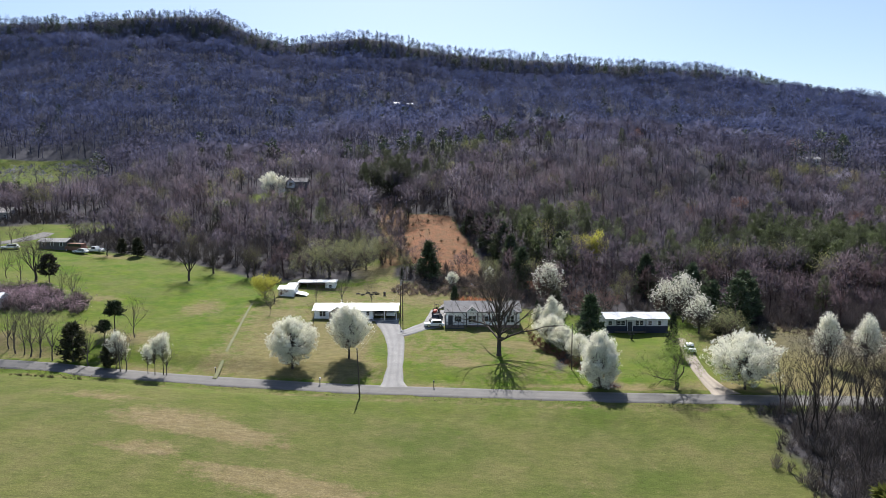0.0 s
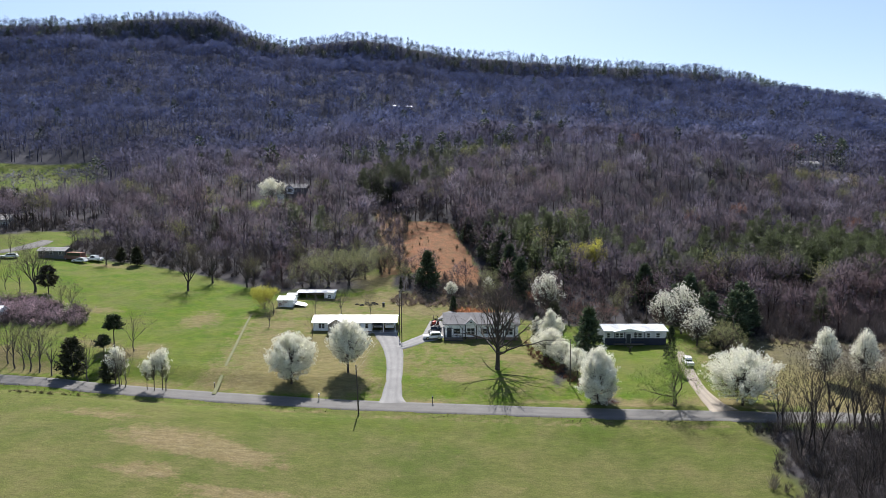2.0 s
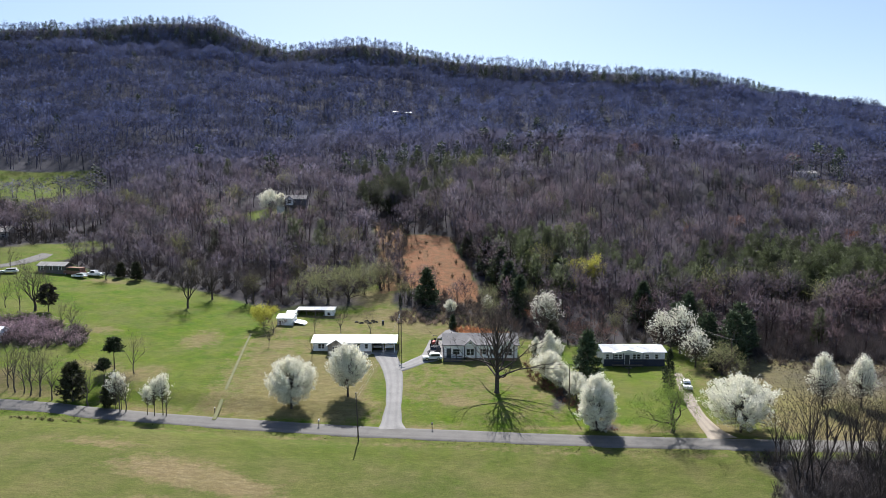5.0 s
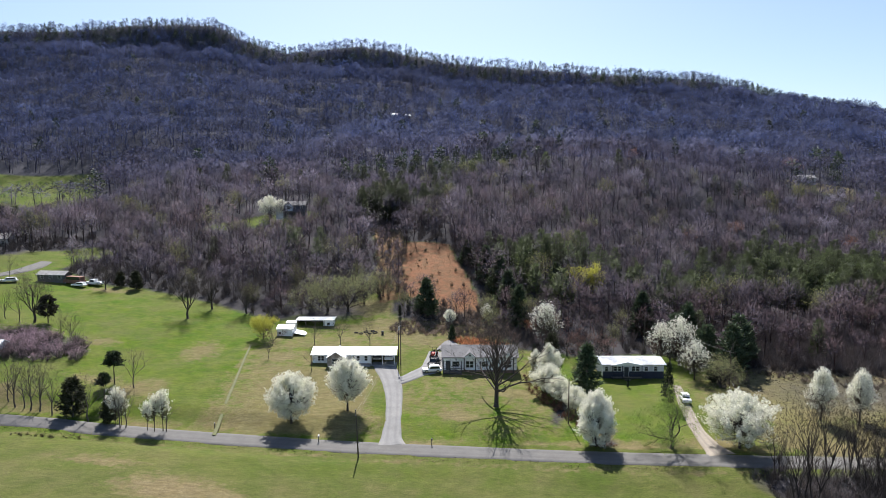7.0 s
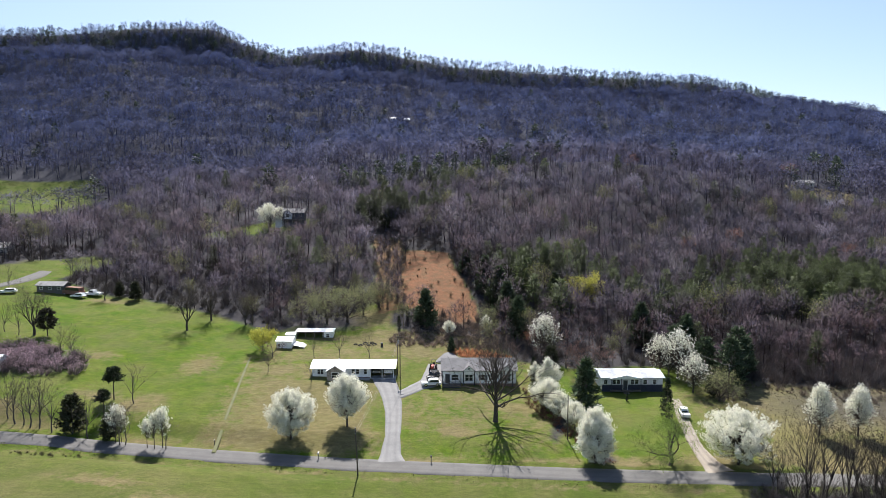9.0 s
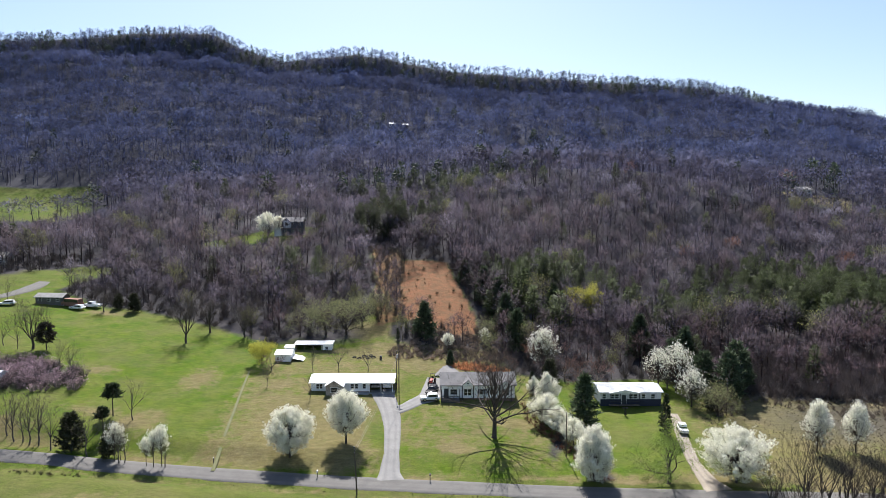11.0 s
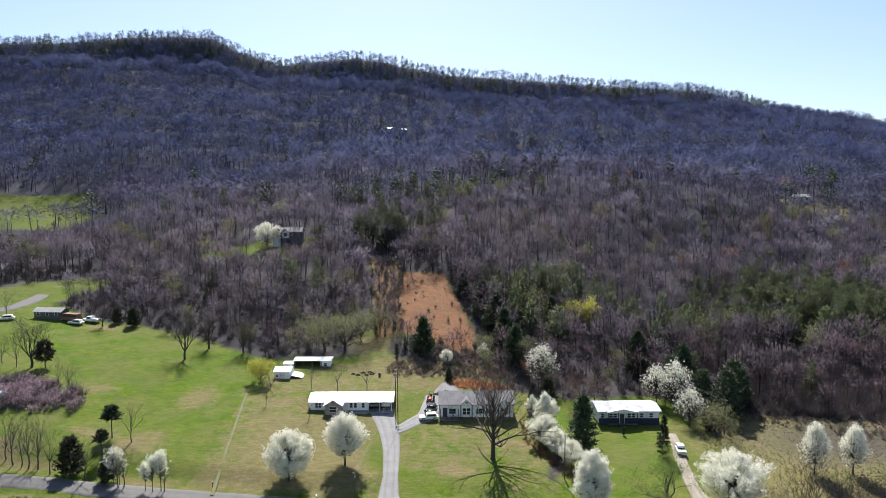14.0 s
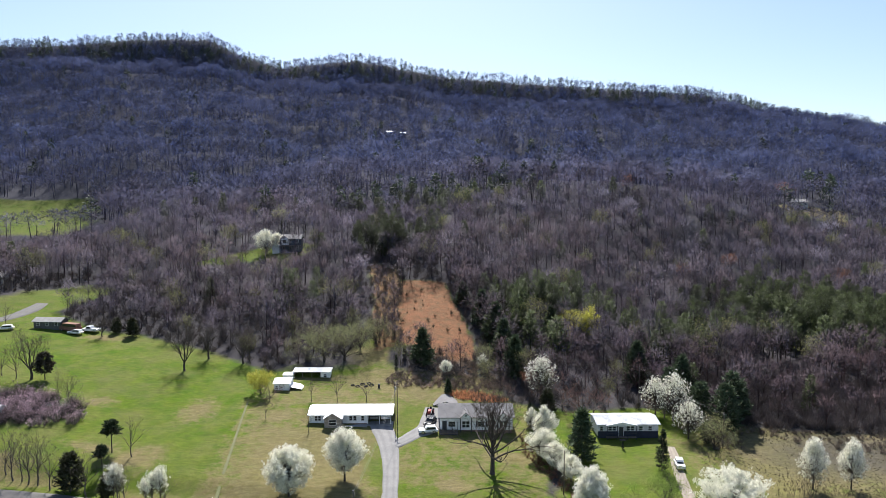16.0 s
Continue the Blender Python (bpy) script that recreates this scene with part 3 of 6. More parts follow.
def grow(soup, rng, p, d, length, r, depth, ends, tone, lift=0.15, split=3, angle=0.75, wander=0.16, bare=0.3):
    """A limb with its own limbs; the finest ends are gathered for twigs."""
    steps = 5 if depth > 2 else 4 if depth > 1 else 3
    pts, rad, q, way = [p], [r], p, unit(d)
    taper = 0.62 if depth > 0 else 0.8
    for i in range(steps):
        way = unit(way + rng.normal(size=3) * wander + np.array([0, 0, lift * 0.5]))
        q = q + way * length / steps
        pts.append(q)
        rad.append(r * (1 - taper * (i + 1) / steps))
    soup.tube(pts, rad, 6 if r > 0.12 else 4 if r > 0.04 else 3, tone)
    if depth == 0:
        ends.append((pts[1], pts[-1]))
        return
    for i in range(1, steps + 1):
        if i / steps < bare:
            continue
        for _ in range(split if i == steps else max(1, split - 1)):
            side = unit(np.cross(way, rng.normal(size=3)))
            out = unit(way * math.cos(angle) + side * math.sin(angle) * rng.uniform(0.7, 1.2) + np.array([0, 0, lift]))
            grow(soup, rng, pts[i], out, length * rng.uniform(0.5, 0.72), rad[i] * 0.62, depth - 1, ends, tone, lift, split, angle, wander, 0.25)


def twig_ends(soup, rng, ends, per, length, width, tone, lift=0.25):
    b, t = [], []
    for p, q in ends:
        d = unit(q - p)
        for _ in range(per):
            s = p + (q - p) * rng.uniform(0.1, 1.0)
            b.append(s)
            t.append(s + unit(d + rng.normal(size=3) * 0.65 + np.array([0, 0, lift])) * length * rng.uniform(0.5, 1.2))
    soup.slivers(b, t, width, rng, tone)
    return np.array(t)


def tree_thing(name, wood, crown, crown_mat, crown_name="crown"):
    """A tree as a thing: an empty at its foot, trunk and crown as parts."""
    foot = new(name)
    v, f, c = wood.arrays()
    mesh_object("trunk", v, f, BARK, foot, tone=c)
    if crown is not None and crown.n:
        v, f, c = crown.arrays()
        mesh_object(crown_name, v, f, crown_mat, foot, tone=c)
    return foot


GREY_BARK = (0.14, 0.12, 0.105)
DARK_BARK = (0.07, 0.058, 0.05)


def bare_tree(name, seed, tall, girth, bole, spread=0.75, depth=3, split=2, bark=GREY_BARK, twig=(0.15, 0.12, 0.105), per=7, lift=0.15, bud=None, twig_len=0.09, stems=1, bud_n=3, hang=0.25, leaf=0.11):
    """A leafless broadleaf tree; bud: the colour of its young leaves."""
    rng = np.random.RandomState(seed)
    wood, crown, ends = Soup(), Soup(), []
    for s in range(stems):
        base = np.array([rng.uniform(-0.4, 0.4), rng.uniform(-0.4, 0.4), -0.15]) * (stems > 1) + np.array([0, 0, -0.15])
        lean = rng.normal(size=3) * (0.12 if stems > 1 else 0.03)
        top = base + np.array([lean[0], lean[1], 1.0]) * tall * bole
        mid = (base + top) / 2 + rng.normal(size=3) * 0.02 * tall
        wood.tube([base, base + (mid - base) * 0.12, mid, top], [girth * 1.5, girth * 1.05, girth * 0.9, girth * 0.75], 7, bark)
        for k in range(3 + split):
            a = k * 2.4 + rng.uniform(0, 1)
            out = np.array([math.cos(a) * math.sin(spread), math.sin(a) * math.sin(spread), math.cos(spread)])
            grow(wood, rng, top - (top - mid) * rng.uniform(0, 0.5), out, tall * (1 - bole) * 0.56, girth * 0.5, depth - 1, ends, bark, lift, split)
        grow(wood, rng, top, np.array([lean[0], lean[1], 1]), tall * (1 - bole) * 0.62, girth * 0.6, depth - 1, ends, bark, lift, split)
    tips = twig_ends(crown, rng, ends, per, tall * twig_len, 0.035, twig, hang)
    if bud is not None:
        at = np.repeat(tips, bud_n, 0) + rng.normal(size=(len(tips) * bud_n, 3)) * 0.22
        crown.flakes(at, leaf * rng.uniform(0.65, 1.35, len(at)), rng, np.array(bud) * rng.uniform(0.7, 1.25, (len(at), 1)))
    return tree_thing(name, wood, crown, LEAFLETS if bud is not None else TWIGS, "crown" if bud is not None else "twig_crown")


def leader_tree(name, seed, tall, girth, low=0.2, reach=0.42, limbs=22, bark=GREY_BARK, twig=(0.15, 0.12, 0.105), per=5, depth=2, twig_len=0.08, droop=1.15):
    """A leafless tree with one straight stem and limbs set along it, long below and short at the top."""
    rng = np.random.RandomState(seed)
    wood, crown, ends = Soup(), Soup(), []
    bend = rng.normal(size=(6, 2)) * 0.012 * tall
    hs = np.linspace(0, 1, 6)
    stem = np.array([[bend[i, 0] * hs[i], bend[i, 1] * hs[i], hs[i] * tall * 0.93 - 0.15 * (i == 0)] for i in range(6)])
    wood.tube(np.vstack([stem[0], stem[0] + (stem[1] - stem[0]) * 0.15, stem[1:]]), girth * np.array([1.6, 1.05, 0.92, 0.72, 0.5, 0.3, 0.08]), 7, bark)
    for k in range(limbs):
        h = low + (0.9 - low) * (k + rng.uniform(0, 0.6)) / limbs
        a = k * 2.4 + rng.uniform(-0.4, 0.4)
        p = np.array([np.interp(h, hs, stem[:, 0]), np.interp(h, hs, stem[:, 1]), h * tall * 0.93])
        up = (h - low) / (0.9 - low)
        tilt = droop * (1 - 0.6 * up) * rng.uniform(0.85, 1.1)
        out = np.array([math.cos(a) * math.sin(tilt), math.sin(a) * math.sin(tilt), math.cos(tilt)])
        grow(wood, rng, p, out, tall * reach * (1.05 - 0.72 * up) * rng.uniform(0.8, 1.15), girth * 0.44 * (1.1 - 0.7 * up), depth, ends, bark, 0.10, 2, 0.6, 0.14, 0.3)
    twig_ends(crown, rng, ends, per, tall * twig_len, 0.045, twig)
    return tree_thing(name, wood, crown, TWIGS, "twig_crown")


def pear_tree(seed, tall, wide, low=0.16, full=1.0, point=0.8, dense=1.0, cap=1.0, lobed=0.0):
    """A pear tree in full white blossom: steeply rising limbs set with flower clusters."""
    rng = np.random.RandomState(seed)
    wood, crown = Soup(), Soup()
    wood.tube([(0, 0, -0.15), (0.02, 0, tall * 0.12), (0.05, 0.03, tall * 0.4), (0, 0, tall * 0.8)], np.array([0.24, 0.17, 0.12, 0.04]) * min(1.0, wide / 7.0), 7, DARK_BARK)
    spots, tones = [], []
    ph = rng.uniform(0, 6.283, 3)
    for k in range(int(150 * full)):
        # the end of a limb on the crown's outline: narrow at the foot, broadest at the waist, domed above
        e = low + 0.10 + (0.94 - low) * rng.uniform(0, 1) ** 0.85
        a = k * 2.39996 + rng.uniform(-0.3, 0.3)
        q = np.clip((e - low) / (1.04 - low), 0, 1)
        girdle = (np.sin(math.pi * q ** (2.5 - 1.8 * point)) ** 0.62) * (1 + 0.10 * math.sin(2 * a + ph[0]) + 0.08 * math.sin(3 * a + ph[1] + 4 * q) + lobed * math.sin(2 * a + ph[2] + 2 * q) * math.sin(5 * a + 7 * q))
        reach = wide * 0.5 * girdle * rng.uniform(0.35, 1.08) ** 0.45
        start = np.array([0, 0, tall * (0.10 + 0.52 * e * rng.uniform(0.7, 1.0))])
        end = np.array([math.cos(a) * reach, math.sin(a) * reach, tall * e * rng.uniform(0.95, 1.05)])
        start[2] = min(start[2], end[2] - 0.08 * tall)
        mid = start * 0.5 + end * 0.5 + np.array([math.cos(a) * reach * 0.22, math.sin(a) * reach * 0.22, -0.03 * tall])
        wood.tube([start, mid, end], [0.05, 0.03, 0.010], 3, DARK_BARK)
        n = int(rng.uniform(24, 38) * dense * (0.15 + 1.1 * q ** cap))
        w = rng.uniform(0.0, 1.0, n)[:, None] ** 0.6 * 0.66 + 0.38
        line = (1 - w) ** 2 * start + 2 * w * (1 - w) * mid + w * w * end
        line = line + rng.normal(size=(n, 3)) * (0.10 + 0.12 * w) * np.array([1, 1, 1.3])
        spots.append(line)
        tones.append(np.array([0.87, 0.85, 0.74]) * rng.uniform(0.86, 1.03, (n, 1)) - np.array([0.07, 0.03, 0.12]) * (1.04 - w))
    at, tone = np.concatenate(spots), np.concatenate(tones)
    at = np.repeat(at, 4, 0) + rng.normal(size=(len(at) * 4, 3)) * 0.12
    crown.flakes(at, rng.uniform(0.075, 0.14, len(at)), rng, np.clip(np.repeat(tone, 4, 0), 0.05, 0.9))
    return tree_thing("pear_tree", wood, crown, BLOSSOM, "blossom_crown")


def conifer(name, seed, tall, wide, low=0.05, tone=(0.030, 0.048, 0.022), blunt=1.0, whorls=26, per=9, trunk=GREY_BARK):
    """An evergreen: whorls of boughs with needle tufts, thinning to the top."""
    rng = np.random.RandomState(seed)
    wood, crown = Soup(), Soup()
    wood.tube([(0, 0, -0.15), (0, 0, tall * 0.5), (0.05, 0, tall * 0.97)], [0.2 * tall / 9, 0.12 * tall / 9, 0.02], 5, trunk)
    b, t, c = [], [], []
    for k in range(whorls):
        h = low + (1 - low) * (k + rng.uniform(0, 0.8)) / whorls
        up = (h - low) / (1 - low)
        reach = wide * 0.5 * (1 - up) ** (0.8 / blunt) * min(1, 0.55 + up * 4)
        for j in range(per):
            a = rng.uniform(0, 6.283)
            rr = reach * rng.uniform(0.65, 1.12)
            root = np.array([0, 0, h * tall])
            tip = np.array([math.cos(a) * rr, math.sin(a) * rr, h * tall + rr * rng.uniform(-0.25, 0.35)])
            wood.tube([root, tip], [0.03, 0.008], 3, trunk)
            for _ in range(9):
                q = rng.uniform(0.3, 1.0)
                s = root + (tip - root) * q
                out = unit(tip - root + 1e-6) * 0.7 + rng.normal(size=3) * 0.55 + np.array([0, 0, 0.35])
                b.append(s), t.append(s + unit(out) * rng.uniform(0.35, 0.8) * max(0.5, wide / 4.5))
                c.append(np.array(tone) * rng.uniform(0.6, 1.5))
    crown.slivers(b, t, 0.26 * max(0.6, wide / 4.5), rng, np.array(c))
    return tree_thing(name, wood, crown, NEEDLES)


def set_trees(first, spots, label, group="", category="tree"):
    """The first tree and its copies at (x, y, turn, size)."""
    tagged(first, label, category, group)
    for i, (x, y, turn, size) in enumerate(spots):
        m = pose(x, y, float(height(x, y)), 0, 0, turn) @ Matrix.Diagonal((size, size, size, 1))
        if i == 0:
            first.matrix_basis = m
        else:
            o = copy_thing(first, m)
            o.scale = (size, size, size)


# ---- houses ----
def gable_roof(x0, x1, y0, y1, eave, ridge, thick=0.14, over=0.35, along="x"):
    """A low gable roof as one thick shell, ridge along x or y."""
    if along == "x":
        a, b, m = y0 - over, y1 + over, (y0 + y1) / 2
        lo, hi = x0 - over, x1 + over
    else:
        a, b, m = x0 - over, x1 + over, (x0 + x1) / 2
        lo, hi = y0 - over, y1 + over
    drop = (ridge - eave) * over / (m - a - over)
    out = [(a, eave - drop), (m, ridge), (b, eave - drop), (b, eave - drop + thick), (m, ridge + thick), (a, eave - drop + thick)]
    return prism(out, 0 if along == "x" else 1, lo, hi)


def gable_walls(x0, x1, y0, y1, base, eave, ridge, along="x", thick=0.18):
    """Four walls with gable ends, hollow."""
    bm = hull((x0, x1, y0, y0 + thick, base, eave), (x0, x1, y1 - thick, y1, base, eave))
    if along == "x":
        end = [(y0 + thick, base), (y1 - thick, base), (y1 - thick, eave), ((y0 + y1) / 2, ridge), (y0 + thick, eave)]
        prism(end, 0, x0, x0 + thick, bm), prism(end, 0, x1 - thick, x1, bm)
    else:
        for ya, yb in ((y0 - 0.002, y0 + thick), (y1 - thick, y1 + 0.002)):
            prism([(x0, eave), (x1, eave), ((x0 + x1) / 2, ridge)], 1, ya, yb, bm)
        for xa, xb in ((x0, x0 + thick), (x1 - thick, x1)):
            bmesh.ops.create_cube(bm, size=1, matrix=Matrix.Translation(((xa + xb) / 2, (y0 + y1) / 2, (base + eave) / 2)) @ Matrix.Diagonal((thick, y1 - y0 - 2 * thick, eave - base, 1)))
    return bm


def window(parent, x, y, z, w, h, shutters=False, frame_mat=None):
    """A front window: frame, sash bars and dark glass, set on the wall face at y."""
    f = 0.07
    y = y - 0.045
    win = part("window", hull((x - w / 2, x + w / 2, y - 0.02, y + 0.01, z, z + h)), GLASS_DARK, parent)
    part("window_frame", hull((x - w / 2 - f, x + w / 2 + f, y - 0.06, y, z - f, z), (x - w / 2 - f, x + w / 2 + f, y - 0.06, y, z + h, z + h + f), (x - w / 2 - f, x - w / 2, y - 0.06, y, z, z + h),
                              (x + w / 2, x + w / 2 + f, y - 0.06, y, z, z + h), (x - w / 2, x + w / 2, y - 0.045, y - 0.02, z + h / 2 - 0.03, z + h / 2 + 0.03)), frame_mat or WHITE_METAL, win)
    if shutters:
        for s in (-1, 1):
            part("shutter", hull((x + s * (w / 2 + 0.26) - 0.17, x + s * (w / 2 + 0.26) + 0.17, y - 0.05, y, z - 0.05, z + h + 0.05)), DARK_TRIM, win)


def door(parent, x, y, z, w=0.95, h=2.03, mat=None):
    d = part("door", hull((x - w / 2, x + w / 2, y - 0.04, y + 0.01, z, z + h)), mat or DARK_TRIM, parent)
    part("door_frame", hull((x - w / 2 - 0.08, x - w / 2, y - 0.06, y, z, z + h), (x + w / 2, x + w / 2 + 0.08, y - 0.06, y, z, z + h), (x - w / 2 - 0.08, x + w / 2 + 0.08, y - 0.06, y, z + h, z + h + 0.08)), WHITE_METAL, d)
    part("handle", hull((x + w / 2 - 0.12, x + w / 2 - 0.06, y - 0.09, y - 0.04, z + 0.95, z + 1.02)), CHROME, d)


def siding(parent, x0, x1, y, z0, z1, mat, gap=0.22, name="siding_board"):
    """Lapped boards on a front wall."""
    boards = []
    n = int((z1 - z0) / gap)
    for i in range(n):
        z = z0 + i * (z1 - z0) / n
        boards.append(prism([(y - 0.035, z), (y - 0.004, z), (y - 0.004, z + (z1 - z0) / n), (y - 0.012, z + (z1 - z0) / n)], 0, x0, x1))
        part(name, boards[-1], mat, parent)


def ribs(parent, x0, x1, ya, za, yb, zb, gap, mat, size=0.035, name="roof_rib"):
    """Standing ribs up a metal roof, each a bar of its own."""
    n = int((x1 - x0) / gap)
    bm = prism([(ya, za), (yb, zb), (yb, zb + size), (ya, za + size)], 0, -0.025, 0.025)
    first = part(name, bm, mat, parent)
    first.location.x = x0
    for i in range(1, n + 1):
        o = new(name, first.data)
        o.parent = parent
        o.location.x = x0 + (x1 - x0) * i / n


def ranch_house():
    x0, x1, y0, y1, b, e, r = -27.8, -10.0, 132.8, 139.4, 4.75, 7.0, 7.85
    h = tagged(new("ranch_house"), "long white ranch house with white metal roof and open carport", "house")
    cx = -15.2
    part("foundation", hull((x0 + 0.05, cx, y0 + 0.05, y1 - 0.05, 3.4, b + 0.3)), BRICK, h)
    part("wall", gable_walls(x0, cx, y0, y1, b + 0.3, e, r), WHITE_SIDING, h, "white lapped siding")
    part("carport_slab", hull((cx, x1 + 0.4, y0 - 0.6, y1, 3.9, b + 0.06)), CONCRETE, h)
    part("carport_back_wall", hull((cx, x1, y1 - 0.15, y1, b + 0.06, e)), OLD_WOOD, h)
    for x in (cx + 0.1, -12.6, x1 - 0.1):
        part("carport_post", hull((x - 0.07, x + 0.07, y0 + 0.05, y0 + 0.19, b + 0.06, e - 0.02)), WHITE_SIDING, h)
    part("carport_beam", hull((cx, x1, y0 - 0.02, y0 + 0.22, e - 0.16, e - 0.03)), WHITE_SIDING, h)
    prism_end = prism([(y0, e), (y1, e), ((y0 + y1) / 2, r)], 0, x1 - 0.15, x1)
    part("carport_gable", prism_end, WHITE_SIDING, h)
    roof = part("roof", gable_roof(x0, x1, y0, y1, e, r, 0.12, 0.42), WHITE_METAL, h, "white metal roof")
    d = 0.42 * (r - e) / 3.3
    ribs(roof, x0 - 0.3, x1 + 0.3, y0 - 0.41, e - d + 0.121, (y0 + y1) / 2, r + 0.121, 0.9, WHITE_METAL)
    # stone-faced wing under a cross gable
    wx0, wx1, wy = -24.2, -20.6, 130.6
    part("front_wing", gable_walls(wx0, wx1, wy, y0 - 0.01, b - 0.6, e - 0.1, e + 1.05, "y"), STONE_WALL, h, "tan stone-faced gable wing")
    part("wing_roof", gable_roof(wx0, wx1, wy, 136.0, e - 0.1, e + 1.05, 0.12, 0.3, "y"), WHITE_METAL, h, "white metal roof over the gable")
    window(h, -22.4, wy, b + 0.75, 1.5, 1.1)
    for x in (-26.3, -25.6):
        window(h, x, y0, b + 0.95, 0.55, 1.0)
    door(h, -20.0, y0, b + 0.3, mat=WHITE_PAINT)
    for x in (-18.8, -17.9, -16.2):
        window(h, x, y0, b + 0.95, 0.6, 1.0)
    part("porch_slab", hull((-20.6, cx, y0 - 1.4, y0, 3.9, b + 0.12)), CONCRETE, h)
    siding(h, x0, wx0, y0, b + 0.3, e - 0.15, WHITE_SIDING)
    siding(h, -19.4, cx, y0, b + 0.3, e - 0.15, WHITE_SIDING)


def grey_roof_house():
    x0, x1, y0, y1, b, e, r = 0.6, 16.3, 131.0, 139.2, 3.4, 7.0, 8.5
    h = tagged(new("manufactured_house"), "white manufactured house with grey shingle roof and two front gables", "house")
    part("skirting", hull((x0 + 5.0, x1 - 0.06, y0 + 0.06, y1 - 0.06, 2.6, b + 0.75)), BRICK, h, "dark block skirting")
    part("wall", gable_walls(x0, x1, y0 + 0.0, y1, b + 0.7, e, r), WHITE_SIDING, h)
    roof = part("roof", gable_roof(x0, x1, y0, y1, e, r, 0.16, 0.45), GREY_SHINGLE, h, "grey asphalt shingle roof")
    # shingle courses
    n, half = 26, (y1 - y0) / 2 + 0.45
    for i in range(n):
        ya = y0 - 0.45 + half * i / n
        za = e - 0.45 * (r - e) / ((y1 - y0) / 2) + 0.162 + (r - e) * (half * i / n) / ((y1 - y0) / 2)
        dy = half / n
        dz = dy * (r - e) / ((y1 - y0) / 2)
        part("shingle_course", prism([(ya, za), (ya + dy, za + dz), (ya + dy, za + dz + 0.003), (ya, za + 0.012)], 0, x0 - 0.44, x1 + 0.44), GREY_SHINGLE, roof)
    siding(h, 4.6, x1, y0, b + 0.75, e - 0.12, WHITE_SIDING)
    # porch at the corner: deck, rails, posts
    porch = part("porch_deck", hull((x0 - 0.1, 4.5, y0 - 1.9, y0 - 0.02, b + 0.55, b + 0.7)), OLD_WOOD, h, "dark wooden porch deck")
    part("porch_skirt", hull((x0 - 0.05, 4.45, y0 - 1.85, y0 - 1.78, 2.6, b + 0.55), (x0 - 0.05, x0 + 0.02, y0 - 1.78, y0, 2.6, b + 0.55)), DARK_TRIM, porch)
    for x in (x0, 1.9, 3.2, 4.4):
        part("porch_post", hull((x - 0.06, x + 0.06, y0 - 1.86, y0 - 1.74, b + 0.7, e - 0.45)), DARK_TRIM, porch)
    part("top_rail", hull((x0, 4.4, y0 - 1.84, y0 - 1.76, b + 1.55, b + 1.63)), DARK_TRIM, porch)
    for i in range(22):
        x = x0 + 0.1 + i * 0.17
        part("baluster", hull((x, x + 0.035, y0 - 1.82, y0 - 1.78, b + 0.7, b + 1.55)), DARK_TRIM, porch)
    door(h, 1.6, y0, b + 0.75)
    window(h, 3.2, y0, b + 1.5, 1.4, 1.1)
    # front gables on dark posts
    for gx0, gx1 in ((4.9, 7.5), (13.0, 15.6)):
        part("front_gable", prism([(gx0, e - 0.1), (gx1, e - 0.1), ((gx0 + gx1) / 2, e + 1.0)], 1, y0 - 0.55, y0 + 1.6), WHITE_SIDING, h)
        part("gable_roof", gable_roof(gx0, gx1, y0 - 0.5, y0 + 2.2, e - 0.06, e + 1.05, 0.12, 0.18, "y"), GREY_SHINGLE, h)
        for x in (gx0 + 0.1, gx1 - 0.1):
            part("gable_post", hull((x - 0.1, x + 0.1, y0 - 0.5, y0 - 0.3, 2.7, e - 0.08)), DARK_TRIM, h)
        for dx in (-0.42, 0.42):
            window(h, (gx0 + gx1) / 2 + dx, y0, b + 1.3, 0.7, 1.35)
    for x in (9.2, 11.3):
        window(h, x, y0, b + 1.5, 0.8, 1.1, True)
    part("vent", hull((5.95, 6.45, y0 - 0.58, y0 - 0.55, e + 0.3, e + 0.6)), DARK_TRIM, h)
    # low annex with a pale roof behind
    g = tagged(new("garage"), "small garage with grey gabled roof behind the house", "garage")
    part("wall", gable_walls(-0.6, 4.6, 143.0, 148.4, 3.6, 5.5, 6.3, "y"), WHITE_SIDING, g)
    part("roof", gable_roof(-0.6, 4.6, 143.0, 148.4, 5.5, 6.3, 0.14, 0.3, "y"), GREY_SHINGLE, g, "grey roof")
    part("garage_door", hull((0.8, 3.2, 142.94, 142.99, 3.7, 5.4)), GREY_PAINT, g)


